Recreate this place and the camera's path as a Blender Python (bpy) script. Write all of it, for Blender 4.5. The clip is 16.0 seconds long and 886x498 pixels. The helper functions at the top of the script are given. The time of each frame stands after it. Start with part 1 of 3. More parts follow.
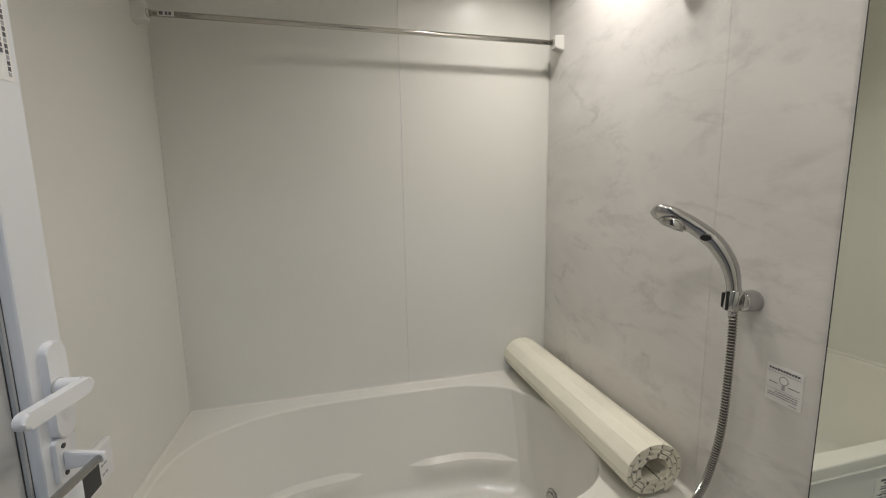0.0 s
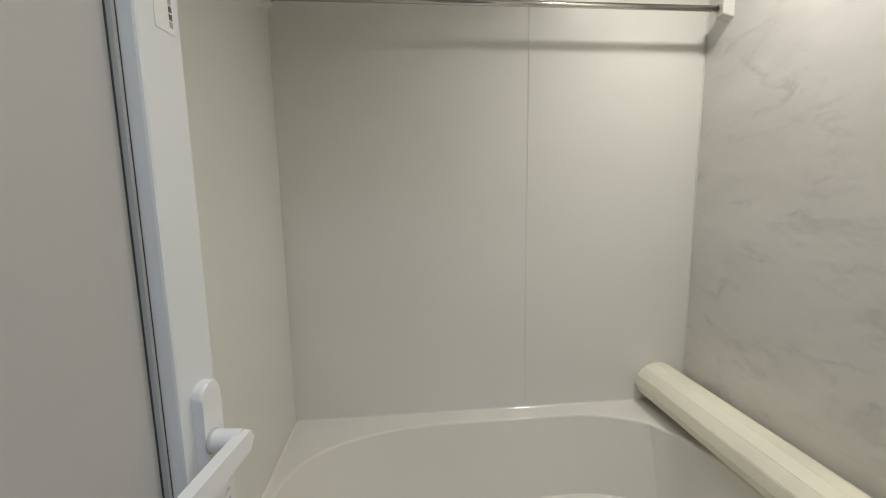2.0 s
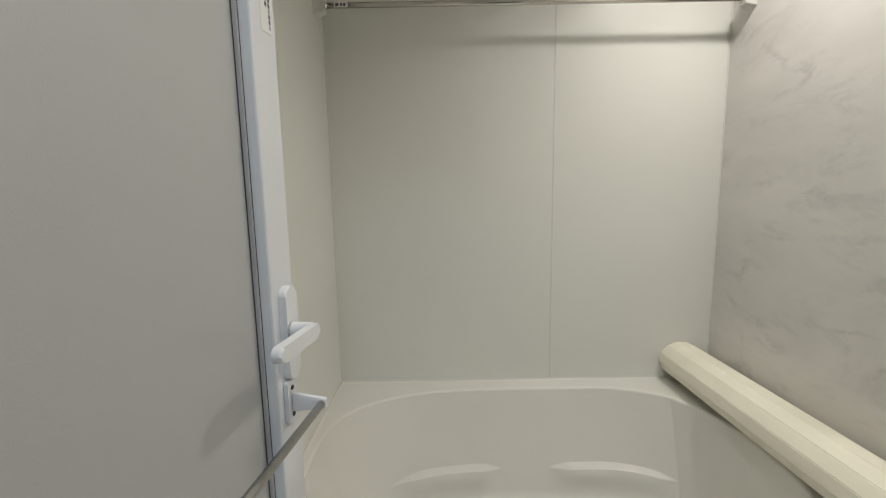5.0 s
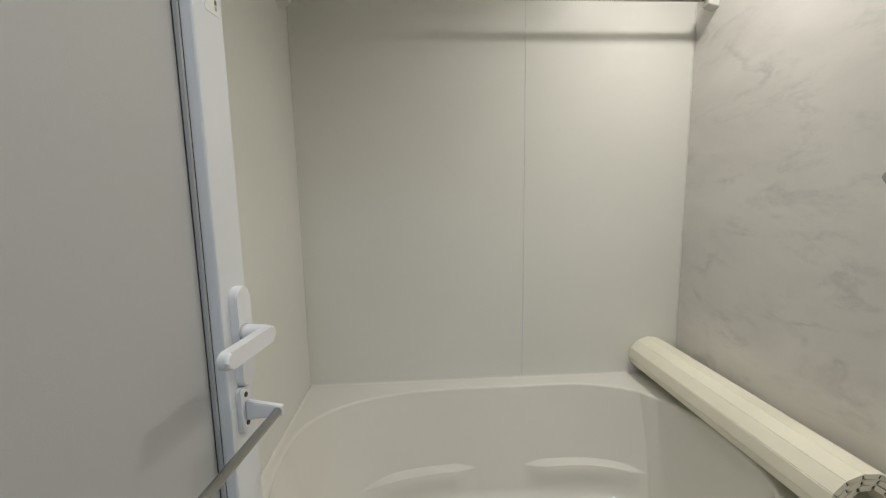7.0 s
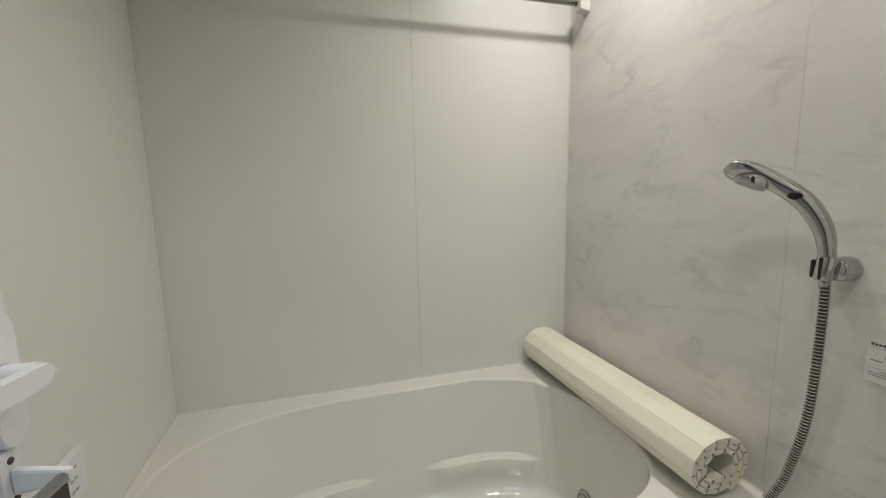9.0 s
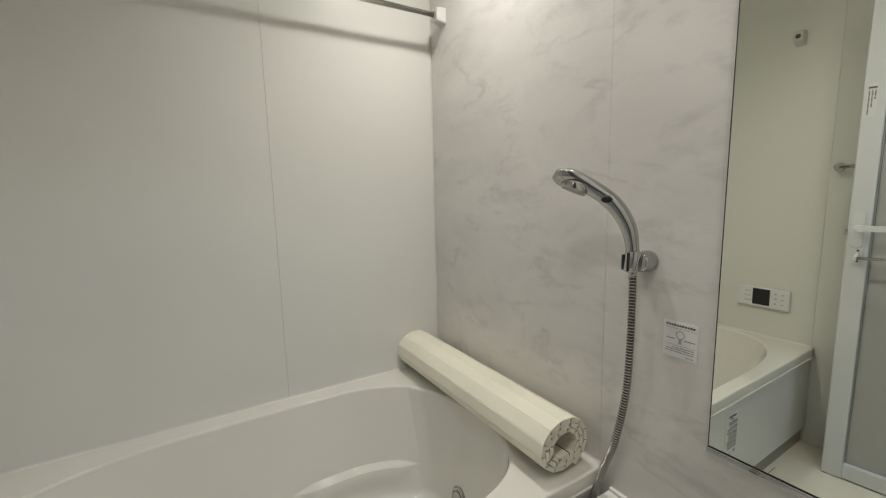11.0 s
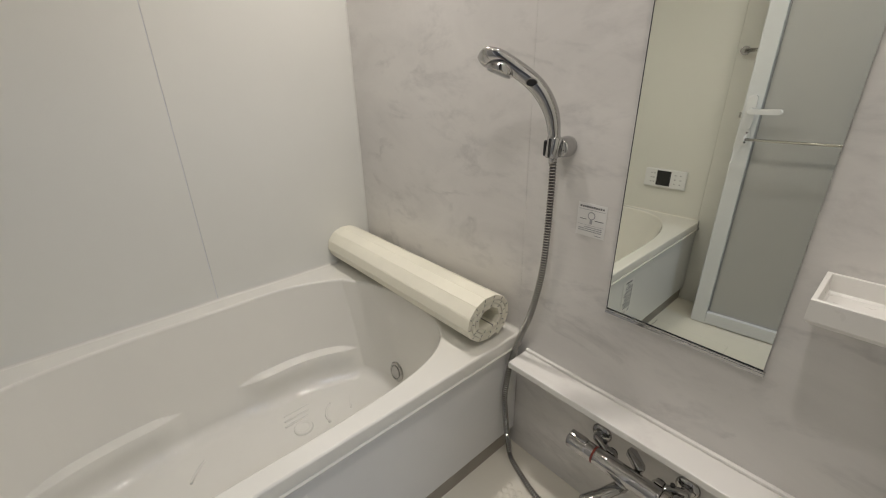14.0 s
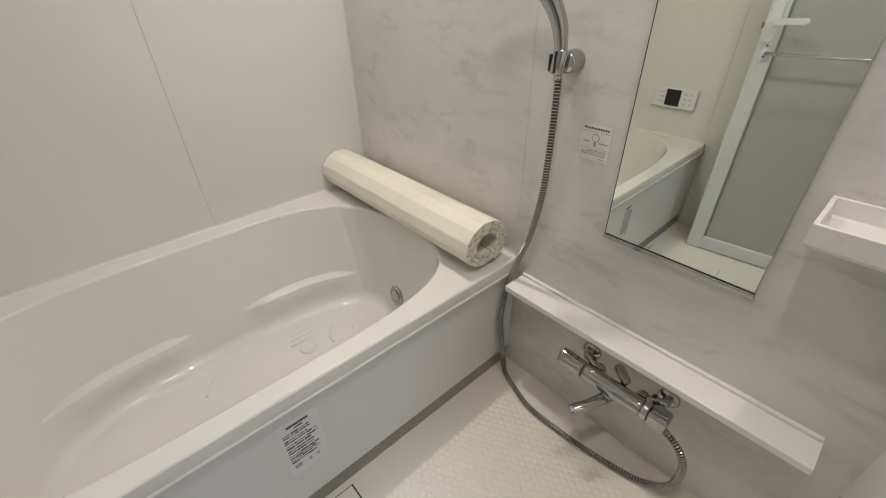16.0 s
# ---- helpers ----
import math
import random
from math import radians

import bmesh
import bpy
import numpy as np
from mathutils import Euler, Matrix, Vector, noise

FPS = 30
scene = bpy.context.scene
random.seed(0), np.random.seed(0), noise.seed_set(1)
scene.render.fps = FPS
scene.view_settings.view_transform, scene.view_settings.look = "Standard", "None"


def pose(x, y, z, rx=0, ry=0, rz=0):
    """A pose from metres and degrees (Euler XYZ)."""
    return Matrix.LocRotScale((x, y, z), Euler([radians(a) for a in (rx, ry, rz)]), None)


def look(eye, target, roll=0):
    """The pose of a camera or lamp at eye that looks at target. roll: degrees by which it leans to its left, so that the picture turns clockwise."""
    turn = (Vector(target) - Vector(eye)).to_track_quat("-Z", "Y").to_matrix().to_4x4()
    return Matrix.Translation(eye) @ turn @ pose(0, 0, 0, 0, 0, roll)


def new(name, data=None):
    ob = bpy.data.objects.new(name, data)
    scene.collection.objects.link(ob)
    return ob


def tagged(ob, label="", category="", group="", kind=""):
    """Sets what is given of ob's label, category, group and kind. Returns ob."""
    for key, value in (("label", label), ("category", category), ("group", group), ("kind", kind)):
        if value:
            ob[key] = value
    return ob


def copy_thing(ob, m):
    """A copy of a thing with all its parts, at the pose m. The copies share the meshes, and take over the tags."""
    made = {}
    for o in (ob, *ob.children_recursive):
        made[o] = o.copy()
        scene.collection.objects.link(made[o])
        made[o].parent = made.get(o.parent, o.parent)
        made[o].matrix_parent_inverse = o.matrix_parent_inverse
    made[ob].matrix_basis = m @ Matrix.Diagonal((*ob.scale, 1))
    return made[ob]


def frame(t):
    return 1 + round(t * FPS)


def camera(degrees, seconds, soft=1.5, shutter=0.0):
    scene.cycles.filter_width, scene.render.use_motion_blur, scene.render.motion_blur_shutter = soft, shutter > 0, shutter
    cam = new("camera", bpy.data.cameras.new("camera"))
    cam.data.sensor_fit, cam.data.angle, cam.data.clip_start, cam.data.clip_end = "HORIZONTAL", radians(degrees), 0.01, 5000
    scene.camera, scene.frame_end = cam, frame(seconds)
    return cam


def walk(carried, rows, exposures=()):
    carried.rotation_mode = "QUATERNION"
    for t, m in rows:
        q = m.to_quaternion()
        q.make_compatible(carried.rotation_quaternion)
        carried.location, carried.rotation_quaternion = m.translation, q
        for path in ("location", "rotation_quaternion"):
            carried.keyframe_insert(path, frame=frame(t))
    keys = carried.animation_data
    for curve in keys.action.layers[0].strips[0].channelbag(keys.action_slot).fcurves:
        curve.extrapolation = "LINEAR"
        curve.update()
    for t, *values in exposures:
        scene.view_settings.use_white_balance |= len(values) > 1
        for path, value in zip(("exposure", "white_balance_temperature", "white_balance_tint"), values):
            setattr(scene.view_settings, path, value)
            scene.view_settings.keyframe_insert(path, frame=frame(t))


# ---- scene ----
cam = camera(94.4, 16.0, soft=1.1)
PATH = [
    (0, (0.044, 0.006, 1.39), (0.518, 1.928, 1.103), -1.0),
    (0.5, (-0.024, 0.078, 1.39), (0.45, 2.0, 1.105), -1.5),
    (1, (-0.064, 0.133, 1.377), (0.352, 2.069, 1.095), -1.6),
    (1.5, (-0.115, 0.215, 1.399), (0.197, 2.169, 1.104), -1.1),
    (2, (-0.156, 0.254, 1.384), (0.026, 2.226, 1.105), -0.9),
    (2.5, (-0.155, 0.256, 1.388), (-0.084, 2.234, 1.098), -1.0),
    (3, (-0.153, 0.236, 1.378), (-0.142, 2.215, 1.093), -1.0),
    (3.5, (-0.19, 0.193, 1.362), (-0.183, 2.175, 1.089), -0.9),
    (4, (-0.165, 0.11, 1.343), (-0.174, 2.093, 1.078), -1.0),
    (6.5, (-0.131, 0.086, 1.298), (-0.079, 2.067, 1.025), -0.9),
    (7, (-0.121, 0.116, 1.306), (-0.01, 2.094, 1.032), -1.0),
    (7.5, (-0.098, 0.145, 1.308), (0.101, 2.116, 1.032), -1.0),
    (8, (-0.091, 0.153, 1.303), (0.214, 2.11, 1.025), -1.1),
    (8.5, (-0.078, 0.164, 1.296), (0.343, 2.099, 1.014), -1.2),
    (9, (-0.046, 0.187, 1.293), (0.503, 2.088, 1.005), -1.2),
    (9.5, (-0.027, 0.186, 1.289), (0.65, 2.047, 1.005), -1.1),
    (12, (0.079, 0.164, 1.293), (1.277, 1.737, 0.992), -1.3),
    (12.5, (0.069, 0.169, 1.285), (1.317, 1.696, 0.953), -1.3),
    (13, (0.065, 0.166, 1.282), (1.328, 1.659, 0.861), -1.2),
    (13.5, (0.06, 0.16, 1.282), (1.3, 1.62, 0.706), -1.3),
    (14, (0.062, 0.17, 1.286), (1.265, 1.563, 0.504), -1.3),
    (14.5, (0.067, 0.177, 1.285), (1.212, 1.504, 0.321), -1.4),
    (15, (0.067, 0.178, 1.282), (1.161, 1.451, 0.194), -1.5),
    (15.5, (0.066, 0.181, 1.276), (1.143, 1.43, 0.146), -1.5),
    (16, (0.07, 0.178, 1.279), (1.162, 1.443, 0.18), -1.5),
]
walk(cam, [(t, look(eye, target, roll)) for t, eye, target, roll in PATH], exposures=((0.0, -0.05, 6560, 11), (2.0, 0.0, 6560, 8), (6.0, 0.06, 6560, 8), (7.0, 0.05, 6560, 8), (9.5, 0.0, 6540, 8), (12.5, -0.02, 6540, 10), (14.0, 0.13, 6580, 13), (16.0, 0.21, 6580, 12.5)))

# ---- light ----
world = bpy.data.worlds.new("world")
scene.world = world
world.use_nodes = True
world.node_tree.nodes["Background"].inputs[0].default_value = (0.02, 0.02, 0.02, 1)
world.node_tree.nodes["Background"].inputs[1].default_value = 0.2


def lamp(name, kind, m, power, colour, **settings):
    data = bpy.data.lights.new(name, kind)
    data.energy, data.color = power, colour
    ob = new(name, data)
    ob.matrix_world = m
    return ob, data


# the bathroom's three round ceiling downlights and the changing room's ceiling lamp
DOWNLIGHTS = ((0.80, 1.245, 6.2), (0.80, 0.35, 2.2), (0.12, 0.35, 3.3))
for x, y, power in DOWNLIGHTS:
    down, d = lamp("downlight_lamp", "AREA", pose(x, y, 2.408), power, (1.0, 0.962, 0.905))
    d.shape, d.size, d.spread = "DISK", 0.11, radians(142)
dress, d = lamp("changing_room_lamp", "AREA", pose(-0.1, -0.95, 2.42), 11.0, (0.62, 0.78, 1.0))
d.shape, d.size = "DISK", 0.45

# ---- materials ----
def ramp(nt, fac, stops):
    n = nt.nodes.new("ShaderNodeValToRGB")
    els = n.color_ramp.elements
    while len(els) < len(stops):
        els.new(0.5)
    for e, (p, c) in zip(els, stops):
        e.position, e.color = p, (*c, 1)
    nt.links.new(fac, n.inputs[0])
    return n.outputs[0]


def noise_node(nt, scale, detail=4.0, rough=0.55, distort=0.0, vec=None):
    n = nt.nodes.new("ShaderNodeTexNoise")
    n.inputs["Scale"].default_value, n.inputs["Detail"].default_value = scale, detail
    n.inputs["Roughness"].default_value, n.inputs["Distortion"].default_value = rough, distort
    if vec is None:
        vec = nt.nodes.new("ShaderNodeNewGeometry").outputs["Position"]
    nt.links.new(vec, n.inputs["Vector"])
    return n.outputs["Fac"]


def mat(name, colour, rough=0.4, metal=0.0, vary=0.06, scale=6.0, fine=0.0, fine_scale=400.0, coat=0.0, spread=0.08):
    """A painted, plastic or metal surface: two scales of variation in colour and gloss, and a fine relief."""
    m = bpy.data.materials.new(name)
    m.use_nodes = True
    nt = m.node_tree
    b = nt.nodes["Principled BSDF"]
    b.inputs["Metallic"].default_value = metal
    b.inputs["Coat Weight"].default_value = coat
    b.inputs["Coat Roughness"].default_value = 0.03
    lo = tuple(c * (1 - vary) for c in colour)
    hi = tuple(min(1, c * (1 + vary)) for c in colour)
    big = noise_node(nt, scale)
    nt.links.new(ramp(nt, big, [(0.3, lo), (0.7, hi)]), b.inputs["Base Color"])
    small = noise_node(nt, scale * 9, 3)
    r = nt.nodes.new("ShaderNodeMapRange")
    r.inputs["To Min"].default_value, r.inputs["To Max"].default_value = max(0.02, rough - spread), rough + spread
    nt.links.new(small, r.inputs["Value"])
    nt.links.new(r.outputs[0], b.inputs["Roughness"])
    if fine:
        bump = nt.nodes.new("ShaderNodeBump")
        bump.inputs["Strength"].default_value, bump.inputs["Distance"].default_value = fine, 0.0008
        nt.links.new(noise_node(nt, fine_scale, 2), bump.inputs["Height"])
        nt.links.new(bump.outputs[0], b.inputs["Normal"])
    return m


def marble(name, base, cloud, vein, rough):
    """Printed marble panel: soft clouds and short thin grey veins."""
    m = bpy.data.materials.new(name)
    m.use_nodes = True
    nt = m.node_tree
    b = nt.nodes["Principled BSDF"]
    geo = nt.nodes.new("ShaderNodeNewGeometry").outputs["Position"]
    mp = nt.nodes.new("ShaderNodeMapping")
    mp.inputs["Rotation"].default_value = (radians(24), 0, 0)
    mp.inputs["Scale"].default_value = (1, 0.8, 1.7)
    nt.links.new(geo, mp.inputs["Vector"])
    v = mp.outputs[0]
    clouds = ramp(nt, noise_node(nt, 2.2, 7, 0.62, 0.8, v), [(0.33, cloud), (0.62, base)])
    thin = noise_node(nt, 3.1, 6, 0.58, 0.45, v)
    veins = ramp(nt, thin, [(0.455, (0, 0, 0)), (0.495, (0.50, 0.50, 0.50)), (0.503, (0.58, 0.58, 0.58)), (0.560, (0, 0, 0))])
    patchy = ramp(nt, noise_node(nt, 6.0, 6, 0.68, 0.3, v), [(0.45, (0, 0, 0)), (0.66, (1, 1, 1))])
    mul = nt.nodes.new("ShaderNodeMix")
    mul.data_type, mul.blend_type = "RGBA", "MULTIPLY"
    mul.inputs["Factor"].default_value = 1
    nt.links.new(veins, mul.inputs["A"])
    nt.links.new(patchy, mul.inputs["B"])
    mix = nt.nodes.new("ShaderNodeMix")
    mix.data_type = "RGBA"
    nt.links.new(mul.outputs["Result"], mix.inputs["Factor"])
    nt.links.new(clouds, mix.inputs["A"])
    mix.inputs["B"].default_value = (*vein, 1)
    nt.links.new(mix.outputs["Result"], b.inputs["Base Color"])
    r = nt.nodes.new("ShaderNodeMapRange")
    r.inputs["To Min"].default_value, r.inputs["To Max"].default_value = rough - 0.015, rough + 0.03
    nt.links.new(noise_node(nt, 30, 3), r.inputs["Value"])
    nt.links.new(r.outputs[0], b.inputs["Roughness"])
    return m


WALL = mat("cream_wall_panel", (0.754, 0.748, 0.700), 0.30, vary=0.015, scale=2.0, fine=0.06, fine_scale=900, spread=0.02)
MARBLE = marble("marble_panel", (0.765, 0.742, 0.712), (0.68, 0.658, 0.632), (0.50, 0.485, 0.47), 0.05)
MARBLE_TOP = marble("marble_counter", (0.88, 0.86, 0.82), (0.86, 0.84, 0.80), (0.74, 0.71, 0.68), 0.2)
SEAL = mat("grey_joint", (0.66, 0.665, 0.69), 0.5)
TUB = mat("glossy_white_acrylic", (0.775, 0.755, 0.695), 0.05, vary=0.012, scale=3, coat=0.5, spread=0.015)
APRON = mat("white_apron_plastic", (0.74, 0.735, 0.72), 0.3, vary=0.012, scale=3, spread=0.02)
FLOOR = mat("cream_resin_floor", (0.80, 0.76, 0.66), 0.22, vary=0.03, scale=4, fine=0.1)
CEIL = mat("white_ceiling_panel", (0.8, 0.79, 0.76), 0.5, vary=0.015)
# unseen changing room surfaces, kept dark so that the chrome reflects dark
PAINT = mat("unseen_room_grey", (0.34, 0.335, 0.33), 0.7, vary=0.02, fine=0.2, fine_scale=300)
WOOD = mat("beige_vinyl_floor", (0.42, 0.33, 0.24), 0.45, vary=0.12, scale=5)
CHROME = mat("chrome", (0.49, 0.485, 0.48), 0.035, 1.0, vary=0.01, spread=0.012)
STEEL = mat("brushed_steel", (0.62, 0.60, 0.56), 0.16, 1.0, vary=0.03, scale=20)
HOSE = mat("stainless_hose", (0.46, 0.45, 0.43), 0.18, 1.0, vary=0.04, scale=40)
BLACK = mat("black_plastic", (0.015, 0.015, 0.016), 0.35, vary=0.05)
DARK = mat("dark_rubber", (0.06, 0.058, 0.058), 0.6, vary=0.05)
GREYP = mat("grey_plastic", (0.45, 0.45, 0.45), 0.4)
# shade of the recess under the apron is put into this taupe
TOE = mat("shaded_toe_panel", (0.36, 0.325, 0.275), 0.55, vary=0.04)
RED = mat("red_ring", (0.28, 0.05, 0.04), 0.4)
SHELF = mat("warm_white_plastic", (0.82, 0.80, 0.76), 0.3, vary=0.012)
WPLASTIC = mat("white_plastic", (0.78, 0.78, 0.79), 0.34, vary=0.012)
STILE = mat("white_painted_aluminium", (0.74, 0.75, 0.765), 0.36, vary=0.015, scale=3)
LID = mat("ivory_plastic", (0.86, 0.825, 0.69), 0.38, vary=0.03, scale=8)
PAPER = mat("white_label", (0.80, 0.79, 0.77), 0.45, vary=0.02)
INK = mat("dark_ink", (0.10, 0.10, 0.11), 0.5)
INKG = mat("grey_ink", (0.40, 0.40, 0.41), 0.5)
FRAME = mat("bracket_resin", (0.66, 0.645, 0.61), 0.4)

MIRROR = bpy.data.materials.new("mirror_silver")
MIRROR.use_nodes = True
q = MIRROR.node_tree.nodes["Principled BSDF"].inputs
q["Base Color"].default_value, q["Metallic"].default_value, q["Roughness"].default_value = (0.86, 0.88, 0.80, 1), 1, 0.012

FROST = bpy.data.materials.new("frosted_door_panel")
FROST.use_nodes = True
nt = FROST.node_tree
q = nt.nodes["Principled BSDF"]
q.inputs["Base Color"].default_value = (0.535, 0.53, 0.515, 1)
q.inputs["Roughness"].default_value = 0.33
q.inputs["Transmission Weight"].default_value = 0.12
nb = nt.nodes.new("ShaderNodeBump")
nb.inputs["Strength"].default_value, nb.inputs["Distance"].default_value = 0.16, 0.001
nt.links.new(noise_node(nt, 420, 2, 0.6), nb.inputs["Height"])
nt.links.new(nb.outputs[0], q.inputs["Normal"])

GLOW = bpy.data.materials.new("lit_lamp_cover")
GLOW.use_nodes = True
q = GLOW.node_tree.nodes["Principled BSDF"].inputs
q["Emission Color"].default_value, q["Emission Strength"].default_value = (1, 0.87, 0.68, 1), 5.0

# ---- builders ----
def flat(bm):
    me = bpy.data.meshes.new("m")
    bm.to_mesh(me)
    bm.free()
    return me


def part(name, bm, material, parent=None, label="", smooth=False):
    """Links a bmesh as one mesh object under a thing or a part."""
    if smooth:
        for f in bm.faces:
            f.smooth = True
    me = flat(bm)
    me.name = name
    me.materials.append(material)
    ob = new(name, me)
    if parent:
        ob.parent = parent
    return tagged(ob, label)


def thing(name, label, category, at=(0, 0, 0), group="", kind=""):
    ob = new(name)
    ob.empty_display_size = 0.05
    ob.location = at
    return tagged(ob, label, category, group, kind)


def box(lo, hi, bevel=0.0, seg=2, bm=None):
    own = bm is None
    b = bmesh.new()
    bmesh.ops.create_cube(b, size=1)
    for v in b.verts:
        v.co = Vector([lo[i] + (v.co[i] + 0.5) * (hi[i] - lo[i]) for i in range(3)])
    if bevel:
        bmesh.ops.bevel(b, geom=b.edges[:], offset=bevel, segments=seg, affect="EDGES", profile=0.5)
    if own:
        return b
    join(bm, b)
    return bm


def join(bm, b):
    me = flat(b)
    bm.from_mesh(me)
    bpy.data.meshes.remove(me)
    return bm


def rounded_slab(w, h, d, r, bevel=0.0, n=6):
    """A slab in the x-y plane, w by h, with corner radius r, d thick upwards from z 0."""
    bm = bmesh.new()
    pts = []
    for cx, cy, a0 in ((w / 2 - r, h / 2 - r, 0), (-w / 2 + r, h / 2 - r, 90), (-w / 2 + r, -h / 2 + r, 180), (w / 2 - r, -h / 2 + r, 270)):
        for i in range(n + 1):
            a = radians(a0 + 90 * i / n)
            pts.append((cx + r * math.cos(a), cy + r * math.sin(a)))
    lower = [bm.verts.new((x, y, 0)) for x, y in pts]
    upper = [bm.verts.new((x, y, d)) for x, y in pts]
    k = len(pts)
    top = bm.faces.new(upper)
    bm.faces.new(lower[::-1])
    for i in range(k):
        bm.faces.new((lower[i], lower[(i + 1) % k], upper[(i + 1) % k], upper[i]))
    if bevel:
        bmesh.ops.bevel(bm, geom=list(top.edges), offset=bevel, segments=3, affect="EDGES", profile=0.5)
    return bm


def revolve(profile, n=32):
    """A turned part round the z axis from (radius, height) pairs."""
    bm = bmesh.new()
    rings = [[bm.verts.new((r * math.cos(2 * math.pi * i / n), r * math.sin(2 * math.pi * i / n), z)) for i in range(n)] for r, z in profile]
    for a, b in zip(rings, rings[1:]):
        for i in range(n):
            bm.faces.new((a[i], a[(i + 1) % n], b[(i + 1) % n], b[i]))
    bm.faces.new(rings[0][::-1])
    bm.faces.new(rings[-1])
    return bm


def moved(bm, m):
    bmesh.ops.transform(bm, matrix=m, verts=bm.verts)
    return bm


def spline(pts, n):
    """n points along a smooth curve through pts."""
    p = [Vector(a) for a in pts]
    p = [2 * p[0] - p[1]] + p + [2 * p[-1] - p[-2]]
    segs = len(p) - 3
    out = []
    for k in range(n):
        u = k / (n - 1) * segs
        i = min(int(u), segs - 1)
        t = u - i
        a, b, c, d = p[i:i + 4]
        out.append(0.5 * (2 * b + (c - a) * t + (2 * a - 5 * b + 4 * c - d) * t * t + (3 * b - a - 3 * c + d) * t ** 3))
    return out


def tube(pts, radius, n=14, wide=None, up=Vector((0, 0, 1))):
    """A round bar along pts; radius is a number or one number a point; wide stretches it sideways."""
    bm = bmesh.new()
    k = len(pts)
    rad = radius if isinstance(radius, (list, tuple)) else [radius] * k
    wid = wide if isinstance(wide, (list, tuple)) else [wide or 1.0] * k
    side = None
    rings = []
    for i, p in enumerate(pts):
        t = (pts[min(i + 1, k - 1)] - pts[max(i - 1, 0)]).normalized()
        if side is None:
            side = t.cross(up)
            if side.length < 1e-3:
                side = t.cross(Vector((0, 1, 0)))
        side = (side - t * side.dot(t)).normalized()
        nor = side.cross(t)
        rings.append([bm.verts.new(p + side * (rad[i] * wid[i] * math.cos(2 * math.pi * j / n)) + nor * (rad[i] * math.sin(2 * math.pi * j / n))) for j in range(n)])
    for a, b in zip(rings, rings[1:]):
        for j in range(n):
            bm.faces.new((a[j], a[(j + 1) % n], b[(j + 1) % n], b[j]))
    bm.faces.new(rings[0][::-1])
    bm.faces.new(rings[-1])
    bmesh.ops.recalc_face_normals(bm, faces=bm.faces)
    return bm


def resample(pts, step):
    out = [pts[0]]
    left = step
    for a, b in zip(pts, pts[1:]):
        d = (b - a).length
        while left <= d:
            out.append(a.lerp(b, left / d))
            left += step
        left -= d
    return out


# ---- the room ----
X0, X1, Y0, Y1, H = -0.6, 1.0, -0.045, 1.8, 2.42
RIM, SEAM_X, SEAM_Y = 0.497, 0.311, 0.882
DOOR_L, DOOR_R, DOOR_H = -0.505, 0.305, 2.12


def structure(ob, label, category):
    return tagged(ob, label, category, kind="structure")


floor = structure(part("floor", box((X0 - 0.05, Y0 - 0.05, -0.06), (X1 + 0.05, Y1 + 0.05, 0.0)), FLOOR), "cream resin washing floor with a raised dimple grip", "floor")
ceiling = structure(part("ceiling", box((X0 - 0.05, Y0 - 0.05, H), (X1 + 0.05, Y1 + 0.05, H + 0.05)), CEIL), "plain white bathroom ceiling panel", "ceiling")

wall_far = structure(part("wall_far", box((X0 - 0.05, Y1 + 0.006, 0), (X1 + 0.05, Y1 + 0.06, H)), SEAL), "cream wall of two smooth panels behind the bathtub", "wall")
for a, b in ((X0 - 0.04, SEAM_X - 0.0012), (SEAM_X + 0.0012, X1 + 0.04)):
    part("panel", box((a, Y1, 0.0), (b, Y1 + 0.0058, H), 0.0010, 1), WALL, wall_far)
part("joint", box((SEAM_X - 0.0010, Y1 + 0.0007, 0.02), (SEAM_X + 0.0010, Y1 + 0.0055, H - 0.01)), SEAL, wall_far)
wall_right = structure(part("wall_right", box((X1 + 0.006, Y0 - 0.05, 0), (X1 + 0.06, Y1 + 0.05, H)), WALL), "glossy pale grey marble-patterned wall panels", "wall")
for a, b in ((Y0 - 0.04, SEAM_Y - 0.0007), (SEAM_Y + 0.0007, Y1 - 0.001)):
    part("panel", box((X1, a, 0.0), (X1 + 0.0058, b, H), 0.0006, 1), MARBLE, wall_right)
part("joint", box((X1 + 0.0001, SEAM_Y - 0.0006, 0.02), (X1 + 0.0055, SEAM_Y + 0.0006, H - 0.01)), MARBLE, wall_right)
wall_left = structure(part("wall_left", box((X0 - 0.06, Y0 - 0.05, 0), (X0 - 0.006, Y1 + 0.05, H)), SEAL), "smooth cream wall panels over the bathtub and behind the door", "wall")
for a, b in ((Y0 - 0.04, 0.8788), (0.8812, Y1 - 0.001)):
    part("panel", box((X0 - 0.0058, a, 0.0), (X0, b, H), 0.0010, 1), WALL, wall_left)
part("joint", box((X0 - 0.0055, 0.8790, 0.02), (X0 - 0.0006, 0.8810, H - 0.01)), WALL, wall_left)
bm = box((DOOR_R, Y0 - 0.06, 0), (X1 + 0.05, Y0, H))
box((DOOR_L - 0.014, Y0 - 0.06, DOOR_H), (DOOR_R, Y0, H), bm=bm)
box((X0 - 0.05, Y0 - 0.06, 0), (DOOR_L - 0.014, Y0, H), bm=bm)
wall_near = structure(part("wall_near", bm, WALL), "cream wall with the doorway to the changing room", "wall")
trim = structure(part("corner_trim", box((X0 + 0.0005, Y1 - 0.004, RIM + 0.0065), (X0 + 0.0045, Y1 - 0.0005, H - 0.001)), WALL), "thin cream corner bead", "trim")
